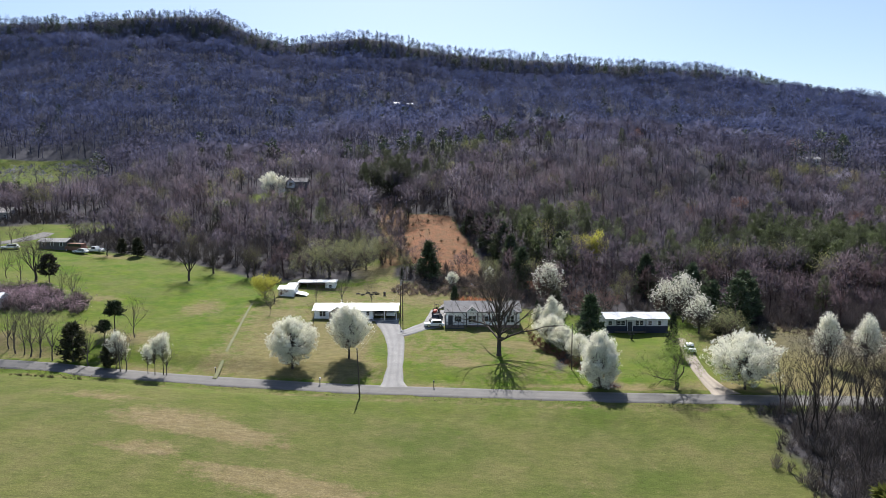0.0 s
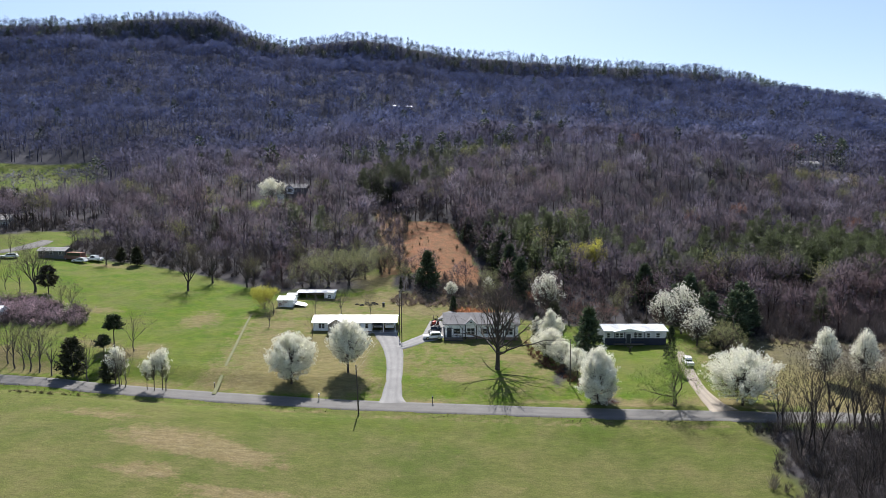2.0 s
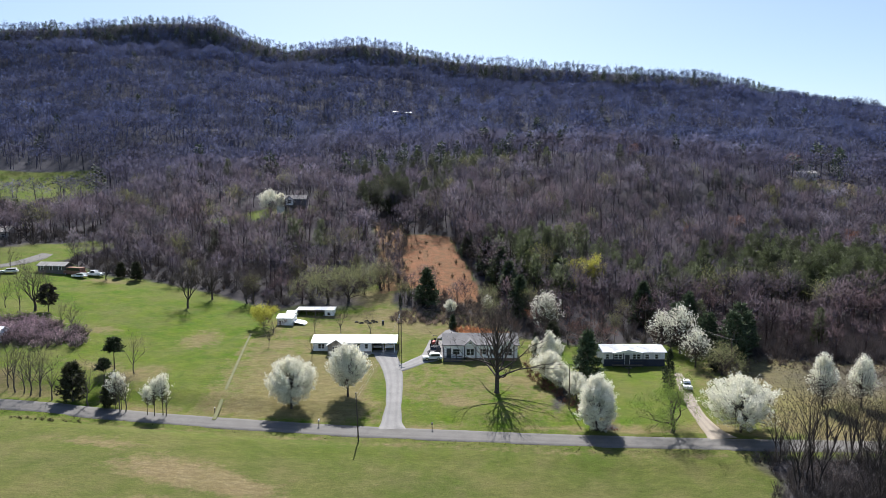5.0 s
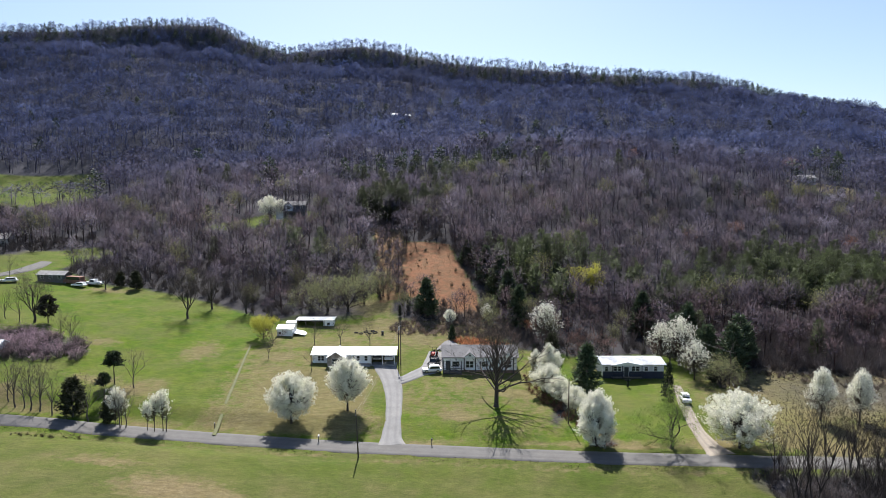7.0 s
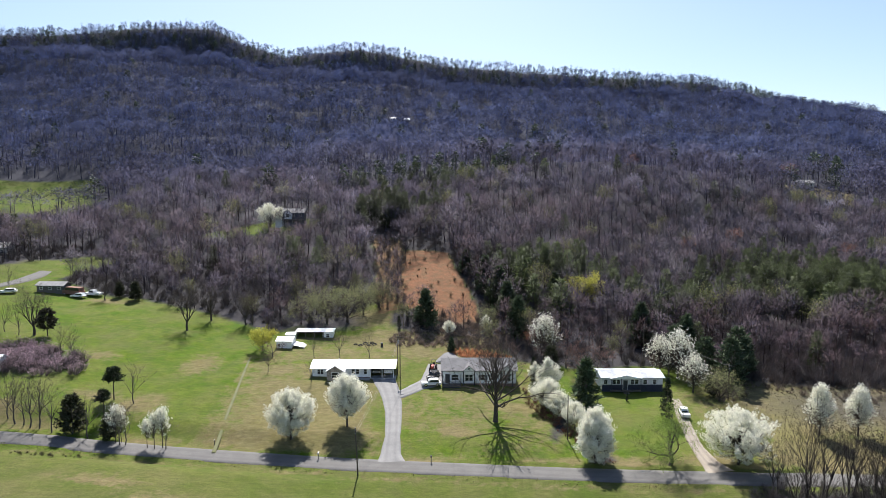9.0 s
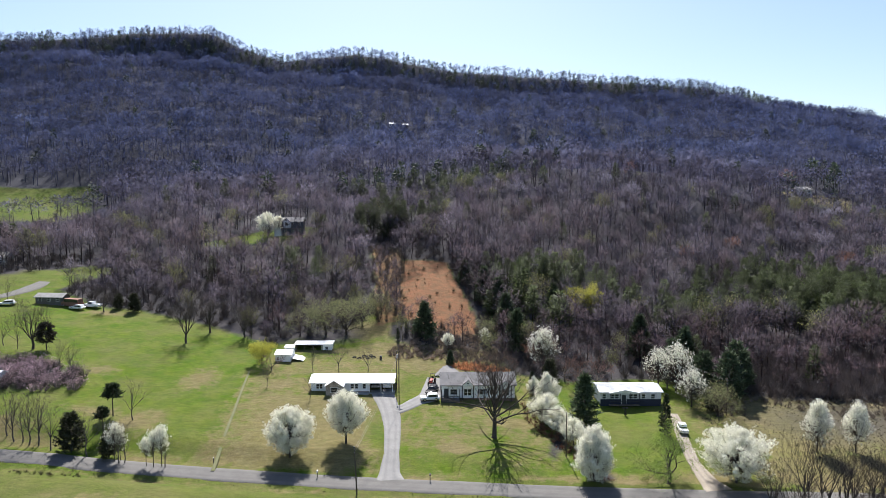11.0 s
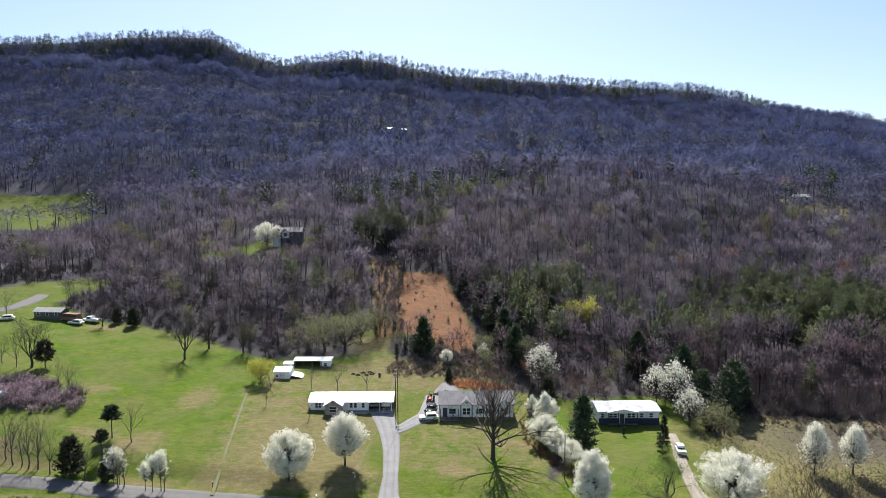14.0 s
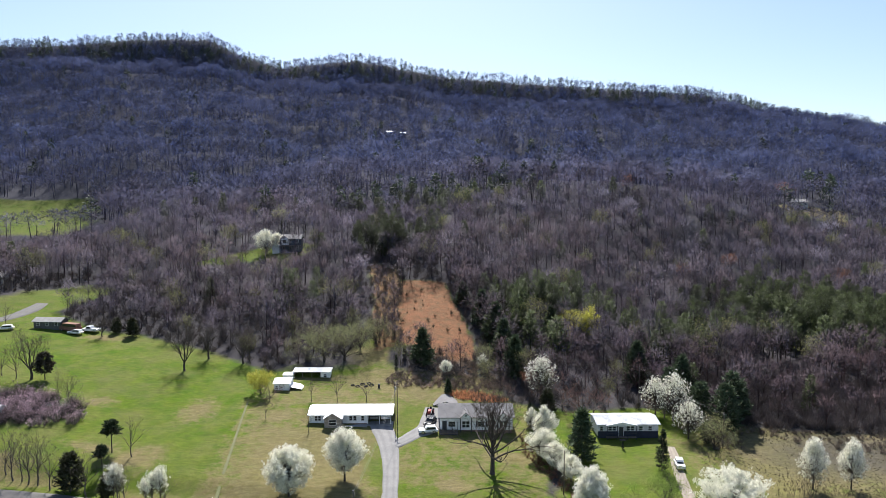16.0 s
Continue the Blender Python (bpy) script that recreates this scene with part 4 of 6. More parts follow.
def mobile_home():
    x0, x1, y0, y1, b, e, r = 34.4, 47.4, 129.6, 136.0, 2.9, 5.8, 6.5
    h = tagged(new("mobile_home"), "pale mobile home with white metal roof and low central gable", "house")
    part("skirting", hull((x0 + 0.05, x1 - 0.05, y0 + 0.05, y1 - 0.05, 1.6, b + 0.25)), DARK_TRIM, h, "dark skirting")
    part("skirting_board", hull((x0 + 0.02, x1 - 0.02, y0 - 0.06, y0 - 0.037, 1.6, b + 1.35)), NAVY, h, "dark navy boarding along the front")
    part("wall", gable_walls(x0, x1, y0, y1, b + 0.25, e, r), PALE_SIDING, h)
    roof = part("roof", gable_roof(x0, x1, y0, y1, e, r, 0.12, 0.4), STAINED_METAL, h, "white metal roof")
    d = 0.4 * (r - e) / 3.3
    ribs(roof, x0 - 0.3, x1 + 0.3, y0 - 0.39, e - d + 0.121, (y0 + y1) / 2, r + 0.121, 0.9, STAINED_METAL)
    gx0, gx1 = 36.2, 42.6
    part("porch_gable", prism([(gx0, e - 0.12), (gx1, e - 0.12), ((gx0 + gx1) / 2, e + 0.5)], 1, y0 - 0.75, y0 - 0.65), WHITE_SIDING, h)
    part("porch_roof", gable_roof(gx0, gx1, y0 - 0.7, y0 + 2.2, e - 0.1, e + 0.55, 0.1, 0.2, "y"), STAINED_METAL, h)
    deck = part("porch_deck", hull((gx0, gx1, y0 - 0.85, y0 - 0.065, b + 0.1, b + 0.25)), OLD_WOOD, h)
    for x in (gx0 + 0.1, 38.4, 40.6, gx1 - 0.1):
        part("porch_post", hull((x - 0.06, x + 0.06, y0 - 0.8, y0 - 0.7, 1.7, e - 0.1)), NAVY, deck)
    part("rail", hull((gx0, 38.9, y0 - 0.8, y0 - 0.72, b + 1.0, b + 1.08), (39.9, gx1, y0 - 0.8, y0 - 0.72, b + 1.0, b + 1.08)), DARK_TRIM, deck)
    part("step", hull((38.8, 40.0, y0 - 1.4, y0 - 0.85, 1.7, b - 0.1)), OLD_WOOD, deck)
    door(h, 39.4, y0 - 0.07, b + 0.27)
    for x in (35.2, 37.0, 37.9, 40.9, 41.8, 43.6, 45.6):
        window(h, x, y0 - 0.03, b + 1.5, 0.75, 0.9)
    siding(h, x0, x1, y0, b + 1.37, e - 0.15, PALE_SIDING)


def long_shed():
    x0, x1, y0, y1 = -36.8, -27.5, 158.0, 160.8
    b, e = 7.2, 9.4
    h = tagged(new("open_shed"), "long open-fronted shed with white metal roof on wooden posts", "shed")
    part("roof", prism([(y0 - 0.5, e), (y1 + 0.2, e + 0.2), (y1 + 0.2, e + 0.28), (y0 - 0.5, e + 0.08)], 0, x0 - 0.3, x1 + 0.3), WHITE_METAL, h)
    part("back_wall", hull((x0, x1, y1 - 0.12, y1, 7.0, e + 0.16)), OLD_WOOD, h)
    part("end_room", hull((x1 - 2.6, x1, y0 + 0.1, y1 - 0.13, 7.0, e + 0.02)), WHITE_SIDING, h, "boarded white end room")
    part("side_wall", hull((x0, x0 + 0.1, y0 + 0.3, y1 - 0.13, 7.0, e + 0.05)), OLD_WOOD, h)
    for x in (x0 + 0.15, -34.6, -32.2, -29.9):
        part("post", hull((x - 0.07, x + 0.07, y0, y0 + 0.14, 6.6, e + 0.05)), OLD_WOOD, h)
    window(h, x1 - 1.3, y0 + 0.1, b + 0.8, 0.7, 0.7)


def white_shed():
    x0, x1, y0, y1, b, e, r = -39.8, -36.1, 149.6, 154.2, 6.6, 8.9, 9.5
    h = tagged(new("garden_shed"), "small white shed with white metal gable roof", "shed")
    part("wall", gable_walls(x0, x1, y0, y1, b - 0.6, e, r), WHITE_SIDING, h)
    part("roof", gable_roof(x0, x1, y0, y1, e, r, 0.1, 0.25), WHITE_METAL, h)
    door(h, -37.8, y0, b, 1.2, 2.0, WHITE_PAINT)
    window(h, -39.1, y0, b + 1.0, 0.5, 0.6)
    part("lean_to_roof", prism([(x1 + 0.02, 7.8), (x1 + 3.0, 7.2), (x1 + 3.0, 7.28), (x1 + 0.02, 7.9)], 1, y0 + 0.4, y1 - 0.3), WHITE_METAL, h, "low white lean-to roof")
    for y in (y0 + 0.5, y1 - 0.4):
        part("lean_to_post", hull((x1 + 2.8, x1 + 2.92, y, y + 0.12, 6.0, 7.2)), WHITE_SIDING, h)
    k = tagged(new("storage_box"), "small white storage hut behind a garden shed", "hut")
    part("wall", hull((-39.2, -36.9, 156.6, 158.2, 6.4, 8.9)), WHITE_SIDING, k)
    part("roof", prism([(156.4, 8.9), (158.4, 9.15), (158.4, 9.25), (156.4, 9.0)], 0, -39.4, -36.7), WHITE_METAL, k)
    part("door", hull((-38.5, -37.6, 156.55, 156.6, 6.9, 8.8)), WHITE_PAINT, k)


def far_house(name, label, x, y, w, d, tall, wall, roof, turn=0.0, storeys=1, deck=False, sink=1.5, gabled=False):
    """A house seen from afar: walls, roof and its windows."""
    z = float(height(x, y))
    h = empty(name, x, y, z, turn, label, "house")
    e = tall
    part("wall", gable_walls(-w / 2, w / 2, -d / 2, d / 2, -sink, e, e + d * 0.24), wall, h)
    part("roof", gable_roof(-w / 2, w / 2, -d / 2, d / 2, e, e + d * 0.24, 0.15, 0.4), roof, h)
    n = max(2, int(w / 2.6))
    for s in range(storeys):
        for i in range(n):
            window(h, -w / 2 + w * (i + 0.5) / n, -d / 2, 0.9 + 2.7 * s, 0.9, 1.1)
    if gabled:
        # a white gabled bay over the front
        a, c = -w / 2 + 0.5, -w / 2 + 3.5
        bay = part("front_gable", prism([(a, 2.7), (c, 2.7), (c, e - 0.2), ((a + c) / 2, e + 1.2), (a, e - 0.2)], 1, -d / 2 - 0.7, -d / 2 + 1.5), WHITE_SIDING, h)
        part("gable_roof", prism([(a - 0.3, e - 0.4), (a - 0.3, e - 0.22), ((a + c) / 2, e + 1.42), (c + 0.3, e - 0.22), (c + 0.3, e - 0.4), ((a + c) / 2, e + 1.22)], 1, -d / 2 - 0.95, -d / 2 + 2.2), roof, bay)
        window(h, (a + c) / 2, -d / 2 - 0.7, 3.5, 1.4, 1.3)
        part("side_wing", hull((-w / 2 - 3.4, -w / 2 - 0.01, -d / 2 + 0.5, d / 2 - 1, -sink, 2.5)), WHITE_SIDING, h)
    if deck:
        dk = part("deck", hull((-w / 2, w / 2, -d / 2 - 2.6, -d / 2 - 0.02, 2.3, 2.5)), OLD_WOOD, h)
        for i in range(5):
            px = -w / 2 + 0.1 + (w - 0.2) * i / 4
            part("deck_post", hull((px - 0.08, px + 0.08, -d / 2 - 2.55, -d / 2 - 2.4, -sink - 1.5, 2.3)), OLD_WOOD, dk)
        part("deck_rail", hull((-w / 2, w / 2, -d / 2 - 2.58, -d / 2 - 2.5, 3.2, 3.3)), OLD_WOOD, dk)
    return h


ranch_house()
grey_roof_house()
mobile_home()
long_shed()
white_shed()
far_house("hillside_house", "two-storey dark blue house with white gable in hillside clearing", -61.5, 266, 8.6, 6.5, 5.2, BLUE_SIDING, GREY_SHINGLE, 4, 2, True, 1.5, True)
far_house("mountain_house", "small white-roofed house high on the wooded mountain", -42.6, 588, 6.0, 4.0, 2.4, BEIGE_SIDING, WHITE_METAL, 0)
far_house("mountain_cabin", "small pale-roofed cabin high on the wooded mountain", -31.2, 588, 5.5, 4.0, 2.4, OLD_WOOD, WHITE_METAL, 15)
far_house("slope_house", "low pale house among bare woods on the far slope", 213, 366, 9.0, 6.0, 2.8, BEIGE_SIDING, CONCRETE, -10)
far_house("field_house", "pale-roofed house at the edge of the woods", -166, 232, 12.0, 7.0, 2.9, BEIGE_SIDING, CONCRETE, 12)
far_house("old_trailer", "faded grey-brown house trailer at the edge of the woods", -114.0, 183.6, 8.4, 3.4, 2.1, TAN_METAL, CONCRETE, -6)
far_house("pump_house", "small white pump house by a flowering thicket", -90.8, 125.2, 3.2, 3.0, 2.1, WHITE_SIDING, WHITE_METAL, 5, 1)


# ---- vehicles ----
def car(name, x, y, turn, paint, label, long=4.6, wide=1.85, tall=1.6, cab=(0.30, 0.92), boxy=0.2, glass=None, truck=False):
    z = float(height(x, y)) + 0.1
    c = empty(name, x, y, z, turn, label, "car")
    l, w = long / 2, wide / 2
    hip = tall * 0.58
    side = [(-l, 0.32), (l, 0.32), (l, hip - 0.12), (l - 0.12, hip - 0.02), (-l + 0.1, hip), (-l, hip - 0.15)]
    bm = prism(side, 1, -w, w)
    bmesh.ops.bevel(bm, geom=bm.edges[:], offset=0.06, segments=2, affect="EDGES", profile=0.5)
    part("body", bm, paint, c)
    a, b = -l + long * cab[0], -l + long * cab[1]
    top = [(a, hip - 0.01), (b, hip - 0.01), (b - boxy, tall), (a + boxy + 0.25, tall)]
    bm = prism(top, 1, -w * 0.82, w * 0.82)
    bmesh.ops.bevel(bm, geom=bm.edges[:], offset=0.05, segments=2, affect="EDGES", profile=0.5)
    part("cabin", bm, paint, c)
    part("side_glass", prism([(a + 0.3, hip + 0.05), (b - 0.15, hip + 0.05), (b - boxy - 0.12, tall - 0.12), (a + boxy + 0.35, tall - 0.12)], 1, -w * 0.83, w * 0.83), GLASS_DARK, c)
    part("windscreen", prism([(a + 0.02, hip + 0.05), (a + boxy + 0.2, tall - 0.1), (a + boxy + 0.24, tall - 0.1), (a + 0.08, hip + 0.05)], 1, -w * 0.72, w * 0.72), GLASS_DARK, c)
    for sx in (-l + 0.85, l - 0.85):
        for sy in (-w + 0.1, w - 0.1):
            bm = bmesh.new()
            bmesh.ops.create_cone(bm, cap_ends=True, segments=18, radius1=0.34, radius2=0.34, depth=0.22, matrix=pose(sx, sy, 0.34, 90, 0, 0))
            wheel = part("wheel", bm, TYRE, c)
            bm = bmesh.new()
            bmesh.ops.create_cone(bm, cap_ends=True, segments=14, radius1=0.19, radius2=0.19, depth=0.24, matrix=pose(sx, sy, 0.34, 90, 0, 0))
            part("rim", bm, CHROME, wheel)
    for sy in (-w + 0.25, w - 0.25):
        part("headlight", hull((-l - 0.02, -l + 0.04, sy - 0.16, sy + 0.16, hip - 0.3, hip - 0.15)), CHROME, c)
        part("tail_light", hull((l - 0.04, l + 0.02, sy - 0.1, sy + 0.1, hip - 0.38, hip - 0.14)), RED_PAINT, c)
    if truck:
        part("bed", hull((l - 1.9, l - 0.06, -w + 0.06, -w + 0.12, hip - 0.1, hip + 0.12), (l - 1.9, l - 0.06, w - 0.12, w - 0.06, hip - 0.1, hip + 0.12)), paint, c)
    return c


def tractor(x, y, turn):
    z = float(height(x, y)) + 0.12
    t = empty("tractor", x, y, z, turn, "small red tractor parked beside the house", "tractor")
    bm = hull((-1.3, 0.2, -0.32, 0.32, 0.6, 1.2), bevel=0.06)
    part("hood", bm, RED_PAINT, t)
    part("seat", hull((0.55, 1.0, -0.25, 0.25, 0.95, 1.05), (0.95, 1.05, -0.25, 0.25, 1.05, 1.5)), TYRE, t)
    part("frame", hull((-1.2, 1.0, -0.2, 0.2, 0.4, 0.6)), DARK_TRIM, t)
    for x1, r, w in ((0.75, 0.62, 0.32), (-0.95, 0.38, 0.2)):
        for s in (-1, 1):
            bm = bmesh.new()
            bmesh.ops.create_cone(bm, cap_ends=True, segments=20, radius1=r, radius2=r, depth=w, matrix=pose(x1, s * 0.62, r, 90, 0, 0))
            wheel = part("wheel", bm, TYRE, t)
            bm = bmesh.new()
            bmesh.ops.create_cone(bm, cap_ends=True, segments=14, radius1=r * 0.5, radius2=r * 0.5, depth=w + 0.03, matrix=pose(x1, s * 0.62, r, 90, 0, 0))
            part("rim", bm, RED_PAINT, wheel)
    part("roll_bar", hull((1.05, 1.12, -0.5, -0.43, 0.6, 2.1), (1.05, 1.12, 0.43, 0.5, 0.6, 2.1), (1.05, 1.12, -0.43, 0.43, 2.03, 2.1)), DARK_TRIM, t)


car("parked_suv", -1.9, 129.9, 8, WHITE_PAINT, "white car parked on gravel beside the house", 4.1, 1.75, 1.45)
car("parked_car", -1.5, 134.0, 70, BLACK_PAINT, "black car parked on gravel by the house wall", 4.1, 1.75, 1.4)
tractor(-1.6, 138.4, 80)
car("carport_car", -13.9, 136.0, 90, GREY_PAINT, "grey car parked in the shade of the carport", 4.5, 1.8, 1.5)
car("carport_van", -11.4, 136.2, 90, WHITE_PAINT, "white car parked in the shade of the carport", 4.6, 1.85, 1.7)
car("lane_car", 46.9, 116.4, 80, WHITE_PAINT, "small white car parked on the sandy lane", 3.5, 1.6, 1.5)
car("red_van", -107.0, 181.4, -20, RUSTY, "faded red van parked by an old trailer", 6.5, 2.2, 2.3, (0.1, 0.98), 0.1)
car("yard_car", -104.2, 178.9, -10, WHITE_PAINT, "white car parked on grass by an old trailer", 4.2, 1.75, 1.35)
car("yard_truck", -101.4, 181.8, -14, WHITE_PAINT, "white pickup parked at the edge of the woods", 5.3, 1.9, 1.7, (0.25, 0.62), 0.2, None, True)
car("field_car", -124.5, 179.0, 20, WHITE_PAINT, "white car parked on grass near the gravel yard", 4.6, 1.8, 1.4)


# ---- poles, wires and small things by the road ----
def utility_pole(x, y, tall, arm=0.0, lean=0.0):
    z = float(height(x, y))
    p = empty("utility_pole", x, y, z, 0, "dark weathered wooden utility pole", "utility pole", "utility poles")
    s = Soup()
    s.tube([(0, 0, -0.5), (lean * 0.5, 0, tall * 0.5), (lean, 0, tall)], [0.12, 0.10, 0.08], 8, (0.08, 0.062, 0.05))
    v, f, c = s.arrays()
    mesh_object("pole", v, f, POLE_WOOD, p, tone=c)
    part("cap", hull((lean - 0.1, lean + 0.1, -0.1, 0.1, tall - 0.01, tall + 0.06)), DARK_TRIM, p)
    if arm:
        part("crossarm", hull((lean - arm, lean + arm, -0.16, -0.06, tall - 0.6, tall - 0.48)), POLE_WOOD, p)
        part("transformer", hull((lean - 0.55, lean - 0.2, -0.2, 0.15, tall - 1.9, tall - 1.1), bevel=0.08), CONCRETE, p)
    for k in (0.35, 0.9):
        part("insulator", hull((lean - 0.05, lean + 0.05, -0.18, -0.08, tall - k, tall - k + 0.16)), CONCRETE, p)
    return Vector((x + lean, y - 0.1, z + tall - 0.3))


def wire(a, b, sag, label="thin overhead power line"):
    s = Soup()
    pts = [np.array(a) * (1 - q) + np.array(b) * q - np.array([0, 0, sag * 4 * q * (1 - q)]) for q in np.linspace(0, 1, 15)]
    s.tube(pts, [0.013] * 15, 3, (0.4, 0.4, 0.4))
    v, f, c = s.arrays()
    tagged(mesh_object("power_line", v, f, CONCRETE, tone=c), label, "power line", "power lines")


p1 = utility_pole(-13.0, 95.1, 7.7, 0, -0.35)
p2 = utility_pole(-8.7, 133.2, 9.6, 0.7)
p2b = utility_pole(-9.3, 134.9, 8.6)
p3 = utility_pole(22.5, 107.0, 8.0)
p5 = utility_pole(58.8, 124.0, 7.5)
p6 = utility_pole(48.5, 146, 10.0)
wire(p1, p2, 1.2), wire(p1 - Vector((0, 0, 0.6)), p2 - Vector((0, 0, 0.6)), 1.3)
wire(p5, p6, 0.8), wire(p5 + Vector((0.5, 0, 0)), p6 + Vector((0.5, 0, 0)), 0.8)


def mailbox(x, y, turn, label, tone):
    z = float(height(x, y))
    b = empty("mailbox", x, y, z, turn, label, "mailbox")
    part("post", hull((-0.06, 0.06, -0.06, 0.06, -0.3, 1.0)), OLD_WOOD, b)
    bm = prism([(-0.12, 1.0), (0.12, 1.0), (0.12, 1.14), (0.08, 1.22), (0, 1.25), (-0.08, 1.22), (-0.12, 1.14)], 1, -0.28, 0.28)
    part("box", bm, tone, b)
    part("flag", hull((0.12, 0.14, -0.1, -0.06, 1.1, 1.35)), RED_PAINT, b)


mailbox(-20.3, 100.6, 0, "pale mailbox on a dark wooden post beside the road", WHITE_PAINT)
mailbox(-1.5, 99.4, 0, "dark mailbox on a wooden post beside the road", DARK_TRIM)


def fence_post(x, y):
    p = empty("fence_post", x, y, float(height(x, y)), 0, "weathered wooden post of an old fence line", "fence post", "fence posts")
    part("shaft", hull((-0.06, 0.06, -0.06, 0.06, -0.3, 1.15)), OLD_WOOD, p)
    part("top", hull((-0.07, 0.07, -0.07, 0.07, 1.15, 1.22)), WHITE_PAINT, p)


fence_post(-38.8, 104.2)


def scrap_heap(spots):
    """Worn tyres strewn along the bank."""
    x0, y0 = spots[0][:2]
    z0 = float(height(x0, y0))
    heap = empty("scrap_heap", x0, y0, z0, 0, "worn black tyres strewn along the grassy bank", "scrap")
    for x, y, tip, size in spots:
        s = Soup()
        a = np.linspace(0, 2 * math.pi, 17)
        ring = np.stack([np.cos(a) * size + x - x0, np.sin(a) * size + y - y0, 0.10 + np.sin(a) * 0.05 * tip + float(height(x, y)) - z0], 1)
        s.tube(ring, [0.11] * 17, 6, (0.03, 0.03, 0.03))
        v, f, c = s.arrays()
        mesh_object("tyre", v, f, TYRE, heap, tone=c)


scrap_heap(((-21.1, 153.7, 0, 0.42), (-19.8, 153.0, 1, 0.48), (-18.7, 154.2, 2, 0.54), (-17.7, 153.0, 0, 0.42), (-17.1, 154.6, 1, 0.48), (-16.4, 153.6, 2, 0.54)))


def barrel(x, y):
    b = empty("barrel", x, y, float(height(x, y)), 20, "dark rusty steel barrel standing on the bank", "barrel")
    for z, r, d, name in ((0.45, 0.29, 0.9, "drum"), (0.3, 0.305, 0.03, "hoop"), (0.6, 0.305, 0.03, "hoop"), (0.9, 0.3, 0.03, "rim")):
        bm = bmesh.new()
        bmesh.ops.create_cone(bm, cap_ends=True, segments=20, radius1=r, radius2=r, depth=d, matrix=pose(0, 0, z, 0, 0, 0))
        part(name, bm, RUSTY if name == "hoop" else DARK_TRIM, b)


barrel(-14.4, 152.3)


# ---- single trees ----
round_pear = pear_tree(1, 8.4, 8.2, 0.06, 1.75, 0.76)
set_trees(round_pear, [(-26.2, 106.4, 20, 1.0)], "broad white-blossoming pear tree on the front lawn", "pear trees")
lawn_pear = pear_tree(2, 9.2, 7.6, 0.18, 1.55, 0.78)
set_trees(lawn_pear, [(-17.0, 110.8, 0, 1.0)], "rounded white-blossoming pear tree with clear dark trunk on the lawn", "pear trees")
oval_pear = pear_tree(3, 9.0, 6.4, 0.08, 1.05, 0.95)
dome_pear = pear_tree(12, 8.9, 6.9, 0.0, 1.8, 0.86, 1.0, 0.7)
set_trees(dome_pear, [(25.4, 99.0, 40, 0.98)], "dense egg-shaped pear tree in full white blossom beside the road", "pear trees")
set_trees(oval_pear, [(22.3, 126.0, 80, 0.84), (20.8, 134.0, 30, 0.45)], "oval pear tree covered in white blossom", "pear trees")
half_pear = pear_tree(8, 9.6, 8.4, 0.10, 1.6, 0.76, 0.30, 3.0)
set_trees(half_pear, [(25.2, 148.5, 0, 1.08), (51.0, 141.5, 120, 0.9), (54.0, 138.5, 210, 1.1), (53.6, 128.8, 300, 0.82), (12.2, 163, 60, 0.45)], "pear tree with thinning white blossom over brown twigs", "pear trees")
narrow_pear = pear_tree(7, 9.0, 5.2, 0.12, 1.1, 0.96, 0.6, 1.9)
set_trees(narrow_pear, [(67.8, 108.0, 10, 1.0), (74.8, 108.0, 200, 0.96)], "narrow upright pear tree in white blossom beside the road", "pear trees")
loose_pear = pear_tree(4, 8.2, 9.6, 0.12, 1.25, 0.7)
set_trees(loose_pear, [(22.6, 116.0, 70, 0.60), (21.0, 120.4, 160, 0.68), (24.8, 111.6, 250, 0.55), (2.4, 159.5, 40, 0.42)],
          "spreading white-blossoming pear tree", "pear trees")
lane_pear = pear_tree(9, 8.6, 11.8, 0.08, 2.0, 0.74, 0.95, 1.0, 0.35)
set_trees(lane_pear, [(48.5, 97.9, 15, 1.0)], "very broad white-blossoming pear tree beside a sandy lane", "pear trees")
slim_pear = pear_tree(5, 6.4, 2.6, 0.42, 0.3, 0.8, 0.3)
set_trees(slim_pear, [(-48.1, 102.0, 0, 0.95), (-46.9, 102.5, 120, 1.05), (-49.4, 102.3, 220, 0.75), (-55.3, 103.4, 30, 1.0), (-54.5, 103.8, 150, 0.85)], "slender young tree with sparse white blossom by the road", "pear trees")
hill_pear = pear_tree(6, 9.0, 9.5, 0.1, 1.0, 0.7)
set_trees(hill_pear, [(-71.5, 262.0, 0, 1.1), (-67.5, 264.5, 90, 0.85)], "white-blossoming tree beside a hillside house", "pear trees")

oak = leader_tree("oak_tree", 21, 13.8, 0.43, 0.2, 0.57, 36, DARK_BARK, (0.075, 0.062, 0.054), 4, 2, 0.08, 1.12)
set_trees(oak, [(10.4, 114.2, 0, 1.0)], "large leafless spreading oak standing on the lawn")
lawn_oak = bare_tree("bare_tree", 22, 11.0, 0.3, 0.26, 0.7, 4, 2, DARK_BARK, (0.09, 0.075, 0.066), 3, 0.18)
set_trees(lawn_oak, [(-64.6, 157.6, 0, 1.0), (-61.8, 167.0, 140, 0.95), (-96.2, 178.2, 60, 0.62), (-95.5, 145.2, 200, 1.05), (-52.0, 165.5, 80, 0.9)], "leafless dark tree standing at the edge of the lawn", "bare trees")
sapling = bare_tree("roadside_tree", 23, 8.4, 0.12, 0.32, 0.5, 3, 2, (0.10, 0.086, 0.076), (0.085, 0.072, 0.064), 3, 0.22, None, 0.08)
